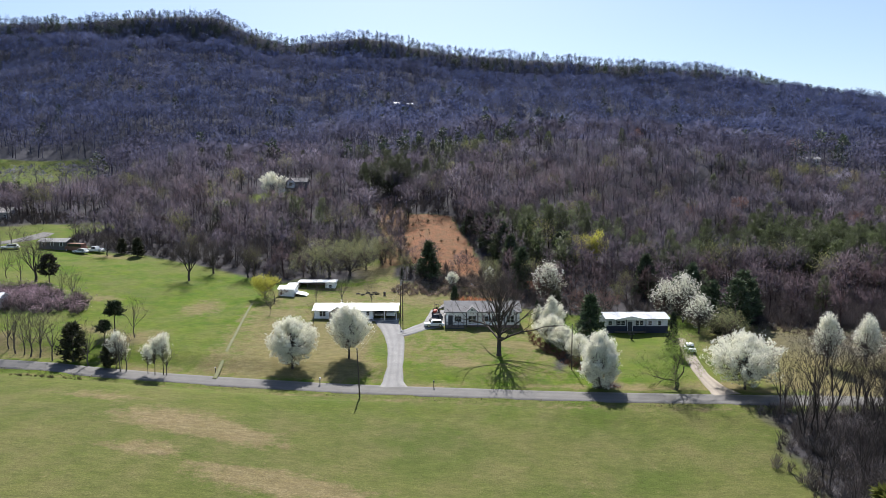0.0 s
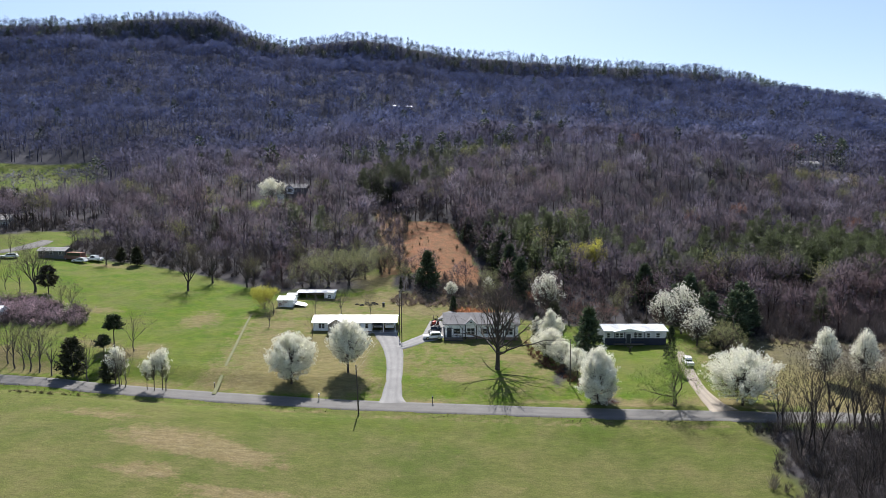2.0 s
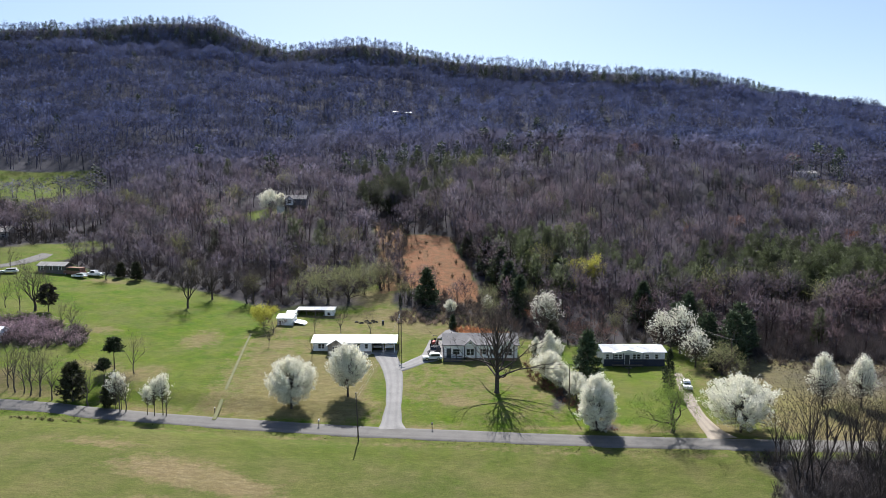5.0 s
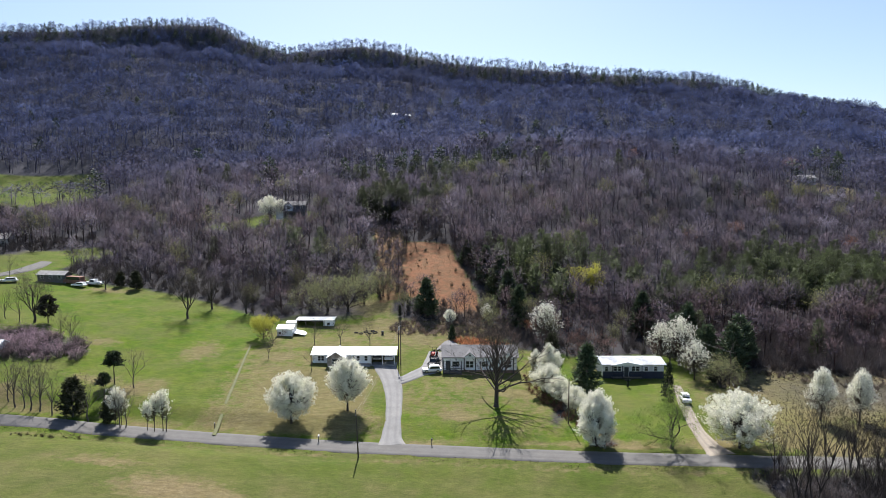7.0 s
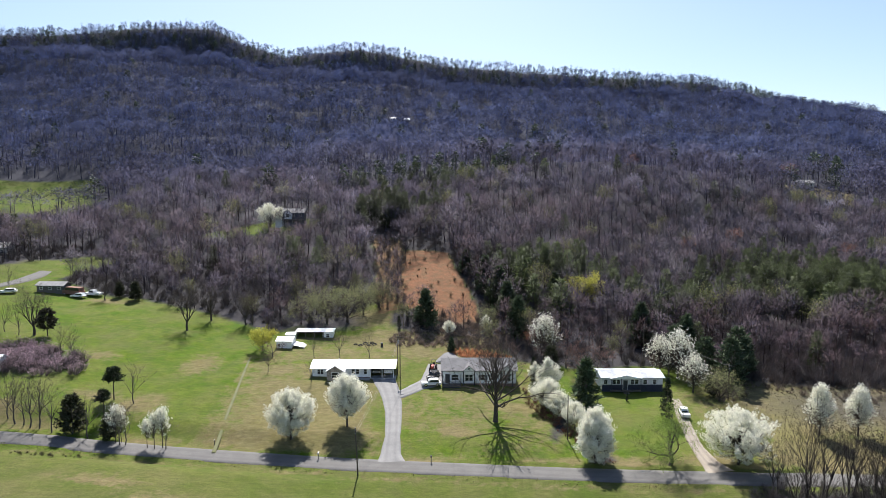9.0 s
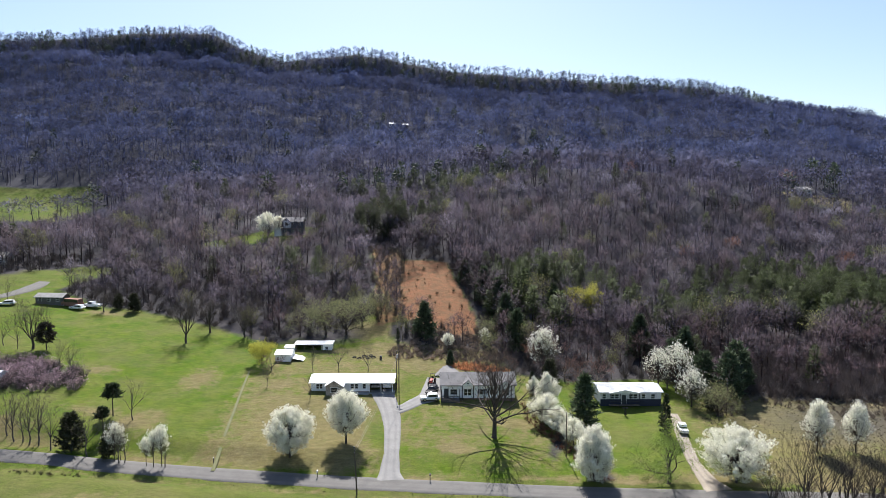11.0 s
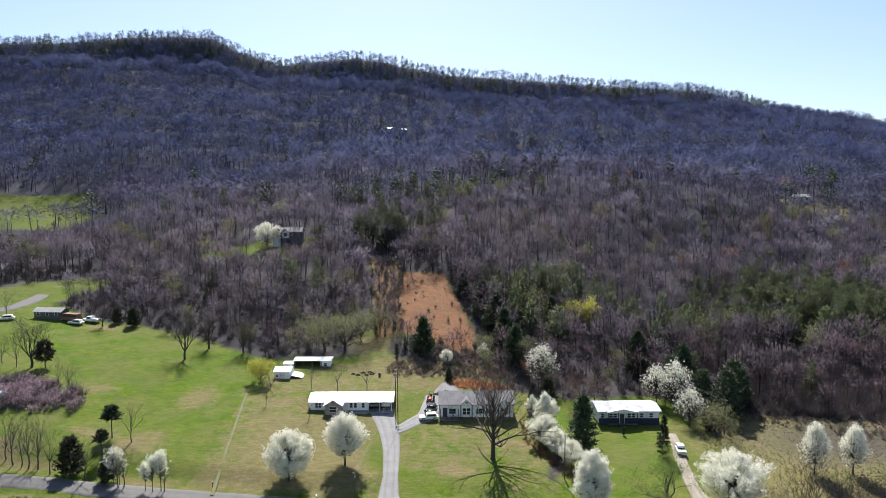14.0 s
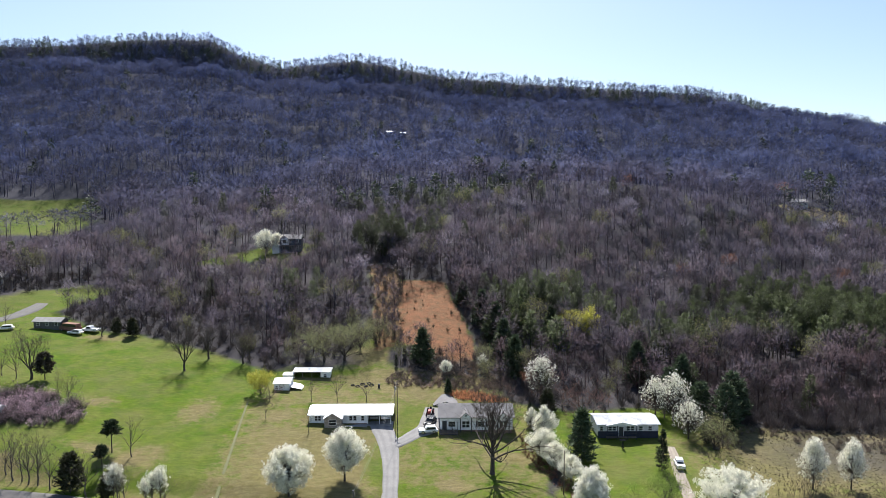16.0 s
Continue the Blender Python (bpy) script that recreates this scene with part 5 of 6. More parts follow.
set_trees(sapling, [(-77.6, 109.6, 0, 1.0), (-75.6, 108.4, 60, 1.15), (-73.9, 108.1, 150, 0.95), (-72.4, 107.5, 200, 1.15), (-70.5, 107.1, 260, 1.1), (-67.6, 105.9, 300, 1.0), (-71.2, 108.7, 20, 0.9), (-60.5, 104.4, 20, 1.0), (-54.2, 102.7, 90, 0.9),
                    (-53.4, 102.9, 210, 0.85), (-46.2, 102.1, 280, 0.75), (-58.0, 115.6, 30, 0.95), (-82.6, 134.2, 70, 0.9), (-80.8, 134.8, 130, 0.78), (-78.8, 132.4, 180, 0.7), (-98.6, 144.4, 240, 0.9), (-103, 146.2, 10, 0.85), (-126, 182, 70, 0.9), (-131, 177, 150, 1.0), (-123, 173, 220, 0.75), (-137, 180, 300, 0.95),
                    (-29.5, 144.0, 45, 0.68), (-23.5, 144.0, 95, 0.8), (-16.7, 144.0, 155, 0.72), (-27.2, 128.6, 215, 0.62), (-37.6, 134.0, 275, 0.55), (27.0, 98.7, 330, 0.6)], "slender leafless tree with fine upright twigs", "slender bare trees")
stem = bare_tree("thicket_tree", 24, 10.0, 0.10, 0.3, 0.36, 3, 2, (0.055, 0.047, 0.043), (0.04, 0.034, 0.031), 2, 0.25, None, 0.07, 2)
rng = np.random.RandomState(5)
spots = []
for i in range(46):
    x, y = rng.uniform(46, 86), rng.uniform(78, 90.5)
    if thicket(x - 1.0, y):
        spots.append((x, y, rng.uniform(0, 360), rng.uniform(0.85, 1.3)))
for i in range(34):
    x, y = rng.uniform(40, 66), rng.uniform(50, 76)
    if thicket(x - 1.0, y):
        spots.append((x, y, rng.uniform(0, 360), rng.uniform(0.7, 1.0)))
set_trees(stem, spots, "tall thin leafless tree rising from brushwood", "thicket trees")

bud_tree = bare_tree("budding_tree", 25, 11.5, 0.26, 0.16, 0.8, 3, 2, DARK_BARK, (0.12, 0.11, 0.08), 6, 0.06, (0.27, 0.28, 0.13), 0.10, 2, 3)
set_trees(bud_tree, [(-35.4, 167.6, 0, 0.74), (-30.6, 167.4, 80, 0.92), (-25.2, 167.8, 170, 0.9), (-21.5, 173, 310, 0.8), (-17.5, 177, 200, 0.7), (13.5, 158, 60, 0.5), (12.5, 166, 200, 0.5), (59.0, 127.0, 20, 0.5), (56.8, 123.5, 140, 0.52)],
          "broad tree in pale yellow-green bud", "budding trees")
yellow = bare_tree("yellow_tree", 26, 5.6, 0.14, 0.2, 0.9, 3, 2, GREY_BARK, (0.18, 0.17, 0.05), 8, 0.1, (0.40, 0.39, 0.07), 0.11, 1, 7)
set_trees(yellow, [(-42.4, 147.0, 0, 1.0), (44.0, 189, 120, 1.8)], "rounded tree in bright yellow-green leaf", "yellow trees")
rose = bare_tree("red_twig_tree", 27, 4.6, 0.12, 0.2, 0.95, 3, 2, GREY_BARK, (0.19, 0.12, 0.105), 9, 0.1, None, 0.12)
set_trees(rose, [(-39.2, 143.6, 0, 1.0), (25.6, 149.6, 80, 1.95), (52.6, 140.2, 150, 1.5), (33.0, 139.0, 60, 1.9), (29.5, 143.0, 140, 1.7), (15.0, 146.5, 200, 1.2), (36.5, 141.5, 10, 1.6)], "low rounded tree with reddish bare twigs", "red-twigged trees")
willow = bare_tree("willow_tree", 28, 8.6, 0.34, 0.22, 0.95, 3, 2, DARK_BARK, (0.085, 0.095, 0.045), 9, 0.04, (0.17, 0.24, 0.05), 0.14, 1, 9, -0.3, 0.078)
set_trees(willow, [(37.4, 97.9, 0, 1.0)], "spreading willow with thin fresh green leaves beside the road")

cedar = conifer("cedar_tree", 31, 9.6, 8.0, 0.04, (0.062, 0.084, 0.044), 1.0, 30, 9)
set_trees(cedar, [(-3.8, 164.2, 0, 1.0), 
                  (2.8, 150.2, 70, 0.34), (8.6, 203, 15, 0.8), (14.0, 190, 80, 1.1), (17.2, 180, 150, 1.2), (18.5, 170, 220, 1.15), (20.5, 161, 300, 1.1), (27, 194, 40, 1.1), (35, 188, 100, 1.0), (58, 175, 180, 1.1), (53, 162, 240, 1.15)], "dark green conical cedar", "cedars")
loose_pine = conifer("young_pine", 38, 9.2, 6.8, 0.05, (0.062, 0.088, 0.046), 1.1, 26, 8)
broad_cedar = conifer("broad_cedar", 41, 9.8, 6.6, 0.04, (0.062, 0.085, 0.046), 1.9, 22, 8)
set_trees(broad_cedar, [(63.0, 132.0, 10, 1.1), (59.2, 136.4, 130, 1.0), (66.5, 136.5, 250, 1.2), (56.0, 147.0, 200, 1.0), (69.5, 139.0, 80, 0.9)], "ragged dark green cedar at the edge of the woods", "cedars")
olive_cedar = conifer("olive_cedar", 42, 8.5, 6.0, 0.05, (0.115, 0.125, 0.030), 1.6, 22, 8)
set_trees(olive_cedar, [(37.8, 50.5, 60, 1.15)], "sunlit olive-green cedar among brushwood beside the meadow", "cedars")
set_trees(loose_pine, [(28.6, 119.6, 0, 1.12), (61, 152, 90, 1.2)], "loose-limbed green pine beside the pear trees", "pines")
slim = conifer("slim_cedar", 32, 6.6, 2.6, 0.04, (0.030, 0.042, 0.022), 1.3, 24, 9)
set_trees(slim, [(43.2, 115.6, 0, 1.2), (38.3, 124.6, 100, 0.27), (-8.8, 168.0, 200, 0.6), (-10.8, 163.5, 300, 0.5), (20.6, 135.5, 40, 0.75)], "narrow dark cedar standing on the lawn", "cedars")
round_cedar = conifer("round_cedar", 35, 6.4, 5.0, 0.10, (0.048, 0.052, 0.028), 1.9, 20, 12)
set_trees(round_cedar, [(-64.1, 106.1, 0, 1.05), (-88.6, 180.4, 300, 0.85), (-94.2, 182.4, 20, 0.7), (-56.9, 104.4, 90, 0.72), (56.5, 126.5, 200, 0.6), (25.6, 141.0, 40, 0.9)], "bushy rounded olive-green cedar", "cedars")
flat_pine = conifer("umbrella_pine", 33, 6.2, 4.4, 0.58, (0.032, 0.046, 0.022), 1.8, 12, 13, DARK_BARK)
set_trees(flat_pine, [(-62.3, 116.7, 0, 1.0), (-60.9, 110.5, 120, 0.75)], "small pine with a flat dark crown on a bare stem", "pines")
ivy = conifer("ivy_clump", 34, 6.5, 5.0, 0.30, (0.05, 0.045, 0.035), 2.2, 16, 12, DARK_BARK)
set_trees(ivy, [(-92.6, 145.6, 0, 1.0)], "rounded dark vine-covered tree at the thicket's edge")
rust = bare_tree("rust_tree", 36, 9.0, 0.2, 0.25, 0.6, 3, 2, GREY_BARK, (0.19, 0.11, 0.08), 7, 0.2, (0.30, 0.14, 0.075), 0.09, 1, 3)
set_trees(rust, [(206, 372, 0, 1.3), (124, 262, 90, 0.95), (170, 258, 180, 1.0), (101, 252, 270, 0.85), (22.5, 153, 40, 0.55), (104, 340, 130, 1.1)], "tree with rust-orange spring leaves among bare woods", "rust trees")
fresh = bare_tree("leafing_tree", 37, 9.5, 0.2, 0.25, 0.6, 3, 2, GREY_BARK, (0.15, 0.14, 0.09), 7, 0.2, (0.30, 0.31, 0.15), 0.09, 1, 3)
set_trees(fresh, [(-2.5, 240, 0, 0.9), (-90, 245, 80, 1.0), (-74, 300, 160, 1.1), (-66, 232, 240, 0.8), (60, 250, 300, 0.8), (-34, 205, 30, 0.85)], "tree in pale green young leaf among bare woods", "leafing trees")


# ---- the woods ----
def wood_template(seed, kind, fine, count=0, thick=0.0, core=0.72):
    """A tree of height 1 for the woods. kind: bare, bud, pine; fine: how much detail."""
    rng = np.random.RandomState(seed)
    s = Soup()
    bark, twig = np.array((1.15, 1.1, 1.05)), np.array((1.0, 0.98, 1.0))
    if kind == "pine":
        s.tube([(0, 0, -0.02), (0, 0, 0.95)], [0.014, 0.003], 3, (0.9, 0.75, 0.65))
        n = 520 if fine else 110
        h = 0.20 + 0.78 * rng.uniform(0, 1, n) ** 0.9
        a = rng.uniform(0, 6.283, n)
        bough = 0.82 + 0.18 * np.sin(a * 3 + h * 40)
        r = 0.27 * np.clip(1.02 - h, 0, 1) ** 0.55 * np.sqrt(rng.uniform(0.15, 1.1, n)) * bough
        base = np.stack([np.cos(a) * r, np.sin(a) * r, h], 1)
        tip = base + rng.normal(size=(n, 3)) * 0.028 + np.stack([np.cos(a) * 0.035, np.sin(a) * 0.035, np.full(n, 0.03)], 1)
        s.slivers(base, tip, 0.021 if fine else 0.06, rng, rng.uniform(0.6, 1.4, (n, 1)) * np.ones(3))
        return *s.arrays(), 6
    # a trunk that forks low, limbs to a domed crown, and a haze of twigs
    fork = rng.uniform(0.24, 0.38)
    lean = rng.normal(size=2) * 0.04
    s.tube([(0, 0, -0.02), (lean[0] * 0.5, lean[1] * 0.5, fork), (lean[0], lean[1], 0.74)], [0.013, 0.009, 0.003], 3, bark)
    limbs = 9 if fine else 5
    crown = np.array([rng.uniform(0.29, 0.38), rng.uniform(0.29, 0.38), rng.uniform(0.30, 0.38)])
    heart = np.array([lean[0], lean[1], 0.60])
    ends = []
    for k in range(limbs):
        a = k * 2.4 + rng.uniform(0, 0.8)
        up = (k + 0.5) / limbs
        way = np.array([math.cos(a) * math.cos(up * 1.35), math.sin(a) * math.cos(up * 1.35), math.sin(up * 1.35)])
        h = fork + (0.62 - fork) * up
        root = np.array([lean[0] * h, lean[1] * h, h])
        end = heart + way * crown * 0.78
        ends.append((root, end))
        if fine:
            s.tube([root, (root + end) / 2 - np.array([0, 0, 0.02]), end], [0.0062, 0.004, 0.0018], 3, bark)
        else:
            s.slivers([root], [end], 0.011, rng, bark)
    solid = s.n
    n = count or (240 if fine else 140)
    b, t = [], []
    for i in range(n):
        if i % 2:
            # sprays filling the crown, more of them on top
            way = unit(rng.normal(size=3) + np.array([0, 0, 0.35]))
            p = heart + way * crown * core * rng.uniform(0.2, 1.0) ** 0.5
        else:
            root, end = ends[rng.randint(limbs)]
            p = root + (end - root) * (0.25 + 0.8 * rng.uniform() ** 0.6) + rng.normal(size=3) * 0.05
        out = unit((p - heart) / crown + np.array([0, 0, 0.45]) + rng.normal(size=3) * 0.55)
        b.append(p), t.append(p + out * rng.uniform(0.06, 0.14))
    s.slivers(b, t, thick or (0.0095 if fine else 0.0190), rng, twig * rng.uniform(0.92, 1.08, (n, 1)))
    if kind == "bud":
        tips = np.array(t)
        at = tips + rng.normal(size=(len(tips), 3)) * 0.02
        s.flakes(at, 0.014, rng, (1.7, 1.9, 1.0))
    return *s.arrays(), solid


def plant(name, label, category, templates, spots, mat, dome=False, up=0.5, lean=0.0):
    """One mesh of many trees. spots: x, y, height, breadth, and a colour."""
    rng = np.random.RandomState(len(spots))
    V, F, C, D, n = [], [], [], [], 0
    pick = rng.randint(0, len(templates), len(spots))
    for k, (tv, tf, tc, *solid) in enumerate(templates):
        rows = spots[pick == k]
        if not len(rows):
            continue
        a = rng.uniform(0, 6.283, len(rows))
        ca, sa = np.cos(a)[:, None], np.sin(a)[:, None]
        h, w = rows[:, 2:3], rows[:, 2:3] * rows[:, 3:4]
        z = height(rows[:, 0], rows[:, 1])[:, None]
        x = (tv[:, 0] * ca - tv[:, 1] * sa) * w + rows[:, 0:1]
        y = (tv[:, 0] * sa + tv[:, 1] * ca) * w + rows[:, 1:2]
        V.append(np.stack([x, y, tv[:, 2] * h + z], -1).reshape(-1, 3))
        C.append((tc[None] * rows[:, None, 4:7]).reshape(-1, 3))
        F.append((tf[None] + (np.arange(len(rows)) * len(tv))[:, None, None]).reshape(-1, 3) + n)
        n += len(rows) * len(tv)
        if dome:
            # twig masses are shaded as the rounded crown that they form
            way = (tv - np.array([0, 0, 0.55])) * np.array([1, 1, 1.15])
            way = way / (np.linalg.norm(way, axis=1)[:, None] + 1e-6) + np.repeat(rng.normal(size=(len(tv) // 3 + 1, 3)) * 0.08, 3, 0)[:len(tv)] + np.array([0, 0, up])
            way = way / (np.linalg.norm(way, axis=1)[:, None] + 1e-6)
            gx = (height(rows[:, 0] + 14, rows[:, 1]) - height(rows[:, 0] - 14, rows[:, 1]))[:, None] / 28
            gy = (height(rows[:, 0], rows[:, 1] + 14) - height(rows[:, 0], rows[:, 1] - 14))[:, None] / 28
            D.append(np.stack([way[:, 0] * ca - way[:, 1] * sa - lean * gx, way[:, 0] * sa + way[:, 1] * ca - lean * gy, way[:, 2] * np.ones_like(ca), np.ones_like(ca) * (np.arange(len(tv)) >= solid[0])], -1).reshape(-1, 4))
    ob = mesh_object(name, np.concatenate(V), np.concatenate(F), mat, tone=np.clip(np.concatenate(C), 0, 1), extra={"dome": np.concatenate(D)} if dome else None)
    return tagged(ob, label, category, kind="stuff")


def scatter(seed, x0, x1, y0, y1, gap):
    rng = np.random.RandomState(seed)
    gx, gy = np.meshgrid(np.arange(x0, x1, gap), np.arange(y0, y1, gap))
    x = gx.ravel() + rng.uniform(-0.48, 0.48, gx.size) * gap
    y = gy.ravel() + rng.uniform(-0.48, 0.48, gx.size) * gap
    return x, y, rng


def ever(x, y):
    """How evergreen the woods are, 0 to 1."""
    e = 1.35 * blob(x, y, 143, 208, 54, 30, 4) + 0.95 * blob(x, y, -22, 256, 14, 12) + 0.9 * blob(x, y, -8, 258, 9, 10) + 0.4 * blob(x, y, 5, 330, 45, 25) + 0.9 * blob(x, y, 34, 206, 16, 14) + 0.8 * blob(x, y, 74, 186, 12, 10) + 0.8 * blob(x, y, 24, 182, 9, 26) + 0.45 * blob(x, y, 66, 196, 12, 10)
    e = e + 0.8 * blob(x, y, 46, 205, 12, 10) + 0.75 * blob(x, y, 62, 148, 8, 7) + 0.8 * blob(x, y, -46, 205, 9, 9) + 0.5 * smooth(738, 748, y) * (1 - smooth(772, 784, y)) * (1 + 0.6 * waves(x, y, 90, 77))
    e = e + 0.6 * blob(x, y, 150, 300, 20, 10) + 0.5 * blob(x, y, 240, 400, 30, 12) + 0.4 * blob(x, y, -20, 330, 60, 25)
    return np.clip(e + 0.018 + 0.045 * waves(x, y, 60, 21) * (1 + 1.2 * (y < 330)), 0, 1)


def wood_colours(x, y, rng):
    n = len(x)
    grey = np.array([0.105, 0.094, 0.104])
    warm = np.array([0.130, 0.102, 0.096])
    pale = np.array([0.185, 0.170, 0.168])
    w = np.clip(0.4 + 0.45 * waves(x, y, 90, 31) + rng.normal(size=n) * 0.3, 0, 1)[:, None]
    p = (rng.uniform(0, 1, n) < 0.20 + 0.14 * waves(x, y, 45, 35))[:, None] * rng.uniform(0.3, 1, (n, 1)) * (1 - 0.75 * smooth(300, 480, y))[:, None]
    col = grey * (1 - w) + warm * w
    col = col * (1 - p) + pale * p
    # browner trees below; oak weighs the blue-violet haze painted into farther trees
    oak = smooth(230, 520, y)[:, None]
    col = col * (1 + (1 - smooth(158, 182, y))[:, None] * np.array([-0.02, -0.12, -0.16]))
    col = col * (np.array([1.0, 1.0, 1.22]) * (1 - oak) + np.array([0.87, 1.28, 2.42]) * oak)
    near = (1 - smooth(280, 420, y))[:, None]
    # up to 0.2 darker at the right: that slope's shade, put into the colour
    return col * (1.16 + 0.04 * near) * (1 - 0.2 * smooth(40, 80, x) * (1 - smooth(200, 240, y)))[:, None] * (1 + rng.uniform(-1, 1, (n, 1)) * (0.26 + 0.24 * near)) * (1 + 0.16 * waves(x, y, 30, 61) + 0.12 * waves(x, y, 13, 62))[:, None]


def bush_template(seed, n, petals=False):
    """A bush of height 1: stems fanning from the ground, twigs above."""
    rng = np.random.RandomState(seed)
    s = Soup()
    a, r = rng.uniform(0, 6.283, n), rng.uniform(0.05, 0.6, n)
    h = rng.uniform(0.45, 1.0, n) * (1 - 0.45 * r)
    base = np.stack([np.cos(a) * r * 0.35, np.sin(a) * r * 0.35, h * rng.uniform(0, 0.55, n) - 0.03], 1)
    tip = np.stack([np.cos(a) * r, np.sin(a) * r, h], 1) + rng.normal(size=(n, 3)) * 0.08
    s.slivers(base, tip, 0.03, rng, rng.uniform(0.7, 1.25, (n, 1)) * np.ones(3))
    if petals:
        at = base + (tip - base) * rng.uniform(0.5, 1.1, (n, 1)) + rng.normal(size=(n, 3)) * 0.05
        s.flakes(np.repeat(at, 2, 0) + rng.normal(size=(2 * n, 3)) * 0.05, 0.040, rng, (2.9, 2.45, 2.75))
    return s.arrays()


def tuft_template(seed):
    rng = np.random.RandomState(seed)
    s = Soup()
    n = 11
    a, r = rng.uniform(0, 6.283, n), rng.uniform(0.1, 0.55, n)
    base = np.stack([np.cos(a) * r * 0.3, np.sin(a) * r * 0.3, np.full(n, -0.03)], 1)
    tip = np.stack([np.cos(a) * r, np.sin(a) * r, rng.uniform(0.5, 1.0, n)], 1)
    s.slivers(base, tip, 0.16, rng, rng.uniform(0.75, 1.25, (n, 1)) * np.ones(3))
    return s.arrays()


def rows_of(x, y, rng, lo, hi, wide, colour, spread=0.3):
    n = len(x)
    return np.column_stack([x, y, rng.uniform(lo, hi, n), rng.uniform(wide * 0.75, wide * 1.25, n), np.array(colour) * rng.uniform(1 - spread, 1 + spread, (n, 1))])


def undergrowth():
    """Bushes under the wood's edge, scrub, brambles, sedge and tufts on the verge."""
    bush = [bush_template(600 + i, 80) for i in range(5)]
    pink = [bush_template(620 + i, 85, True) for i in range(4)]
    tuft = [tuft_template(640 + i) for i in range(4)]
    x, y, rng = scatter(21, -170, 150, 118, 262, 3.1)
    keep = wooded(x, y) & ((y < tree_line(x) + 48) | (np.abs(x + 6) < 30)) & (np.abs(x) < 0.8 * y + 8)
    plant("undergrowth", "brown leafless bushes under the edge of the woods", "brush", bush, rows_of(x[keep], y[keep], rng, 1.2, 4.2, 1.0, (0.105, 0.09, 0.085)), TWIGS)
    x, y, rng = scatter(22, 50, 112, 102, 146, 0.75)
    keep = (y < tree_line(x) + 4) & (x > 52 + 0.2 * (y - 118)) & (waves(x, y, 17, 51) + rng.uniform(-0.9, 0.9, len(x)) > -0.2)
    plant("rough_grass", "rough tan grass on open ground before the woods", "grass", tuft, rows_of(x[keep], y[keep], rng, 0.10, 0.26, 2.8, (0.140, 0.126, 0.080)), LEAFLETS)
    x, y, rng = scatter(52, 52, 112, 108, 146, 1.5)
    keep = (y < tree_line(x) + 4) & (y + 5 * waves(x, y, 14, 51) > 126 - 0.1 * (x - 60)) & (x > 55 + 0.2 * (y - 118))
    plant("scrub", "tangled brown scrub on open ground before the woods", "brush", bush, rows_of(x[keep], y[keep], rng, 0.5, 1.7, 1.1, (0.19, 0.155, 0.125)), TWIGS)
    x, y, rng = scatter(43, 58, 130, 128, 176, 1.9)
    keep = wooded(x, y) & (x < 0.74 * y + 4) & (y < tree_line(x) + 36)
    plant("edge_thicket", "dense brown thicket along the edge of the woods", "brush", bush, rows_of(x[keep], y[keep], rng, 1.4, 4.6, 0.85, (0.108, 0.090, 0.086)), TWIGS)
    x, y, rng = scatter(23, -18, 20, 148, 178, 0.9)
    keep = ((blob(x, y, 3, 157.5, 17, 7) + 0.2 * waves(x, y, 9, 52) > 0.3) | (blob(x, y, 5, 166, 13, 9) + 0.35 * waves(x, y, 7, 58) > 0.45)) & ~inside(x, y, SEDGE)
    plant("brambles", "low reddish-brown brambles behind the house", "brush", bush, rows_of(x[keep], y[keep], rng, 0.4, 1.5, 1.5, (0.250, 0.195, 0.155), 0.4), TWIGS)
    x, y, rng = scatter(24, -106, -70, 118, 142, 1.5)
    keep = blob(x, y, -88, 130, 14, 6.8, -12) + 0.2 * waves(x, y, 8, 53) > 0.3
    plant("flowering_thicket", "tangled thicket of pinkish-purple flowering shrubs", "shrub", pink, rows_of(x[keep], y[keep], rng, 0.5, 3.4, 1.1, (0.118, 0.100, 0.098), 0.5), TWIGS)
    x, y, rng = scatter(25, -14, 15, 154, 228, 0.8)
    keep = inside(x, y, SEDGE)
    plant("broom_sedge", "rust-orange broom sedge covering a sloping field", "grass", tuft, rows_of(x[keep], y[keep], rng, 0.08, 0.2, 2.6, (0.285, 0.15, 0.085), 0.5), LEAFLETS)
    x, y, rng = scatter(26, -14, 16, 156, 230, 5.5)
    keep = inside(x, y, SEDGE) & (waves(x, y, 16, 54) > -0.15)
    plant("field_shrubs", "small dark shrubs scattered in the sedge field", "shrub", bush, rows_of(x[keep], y[keep], rng, 0.7, 2.2, 1.0, (0.10, 0.085, 0.055)), TWIGS)
    x, y, rng = scatter(31, 0, 20, 144, 152, 0.55)
    keep = blob(x, y, 10, 148.2, 7.5, 2.4, -6) > 0.3
    plant("orange_grass", "bright orange dry grass behind the house", "grass", tuft, rows_of(x[keep], y[keep], rng, 0.5, 1.5, 0.9, (0.36, 0.17, 0.09), 0.45), LEAFLETS)
    x, y, rng = scatter(32, -28, -6, 170, 246, 1.9)
    keep = inside(x, y, SEDGE_SIDE)
    plant("field_edge_brush", "tan brush and saplings along the sedge field", "brush", bush, rows_of(x[keep], y[keep], rng, 0.6, 3.2, 0.9, (0.145, 0.122, 0.098)), TWIGS)
    # leaf heaps and stems under the pear row
    x, y, rng = scatter(28, 18, 32, 97, 130, 0.9)
    keep = (np.abs(x - (27.5 - 0.36 * (y - 98))) < 1.5 + 0.5 * waves(x, y, 6, 56)) & (y > 98.8)
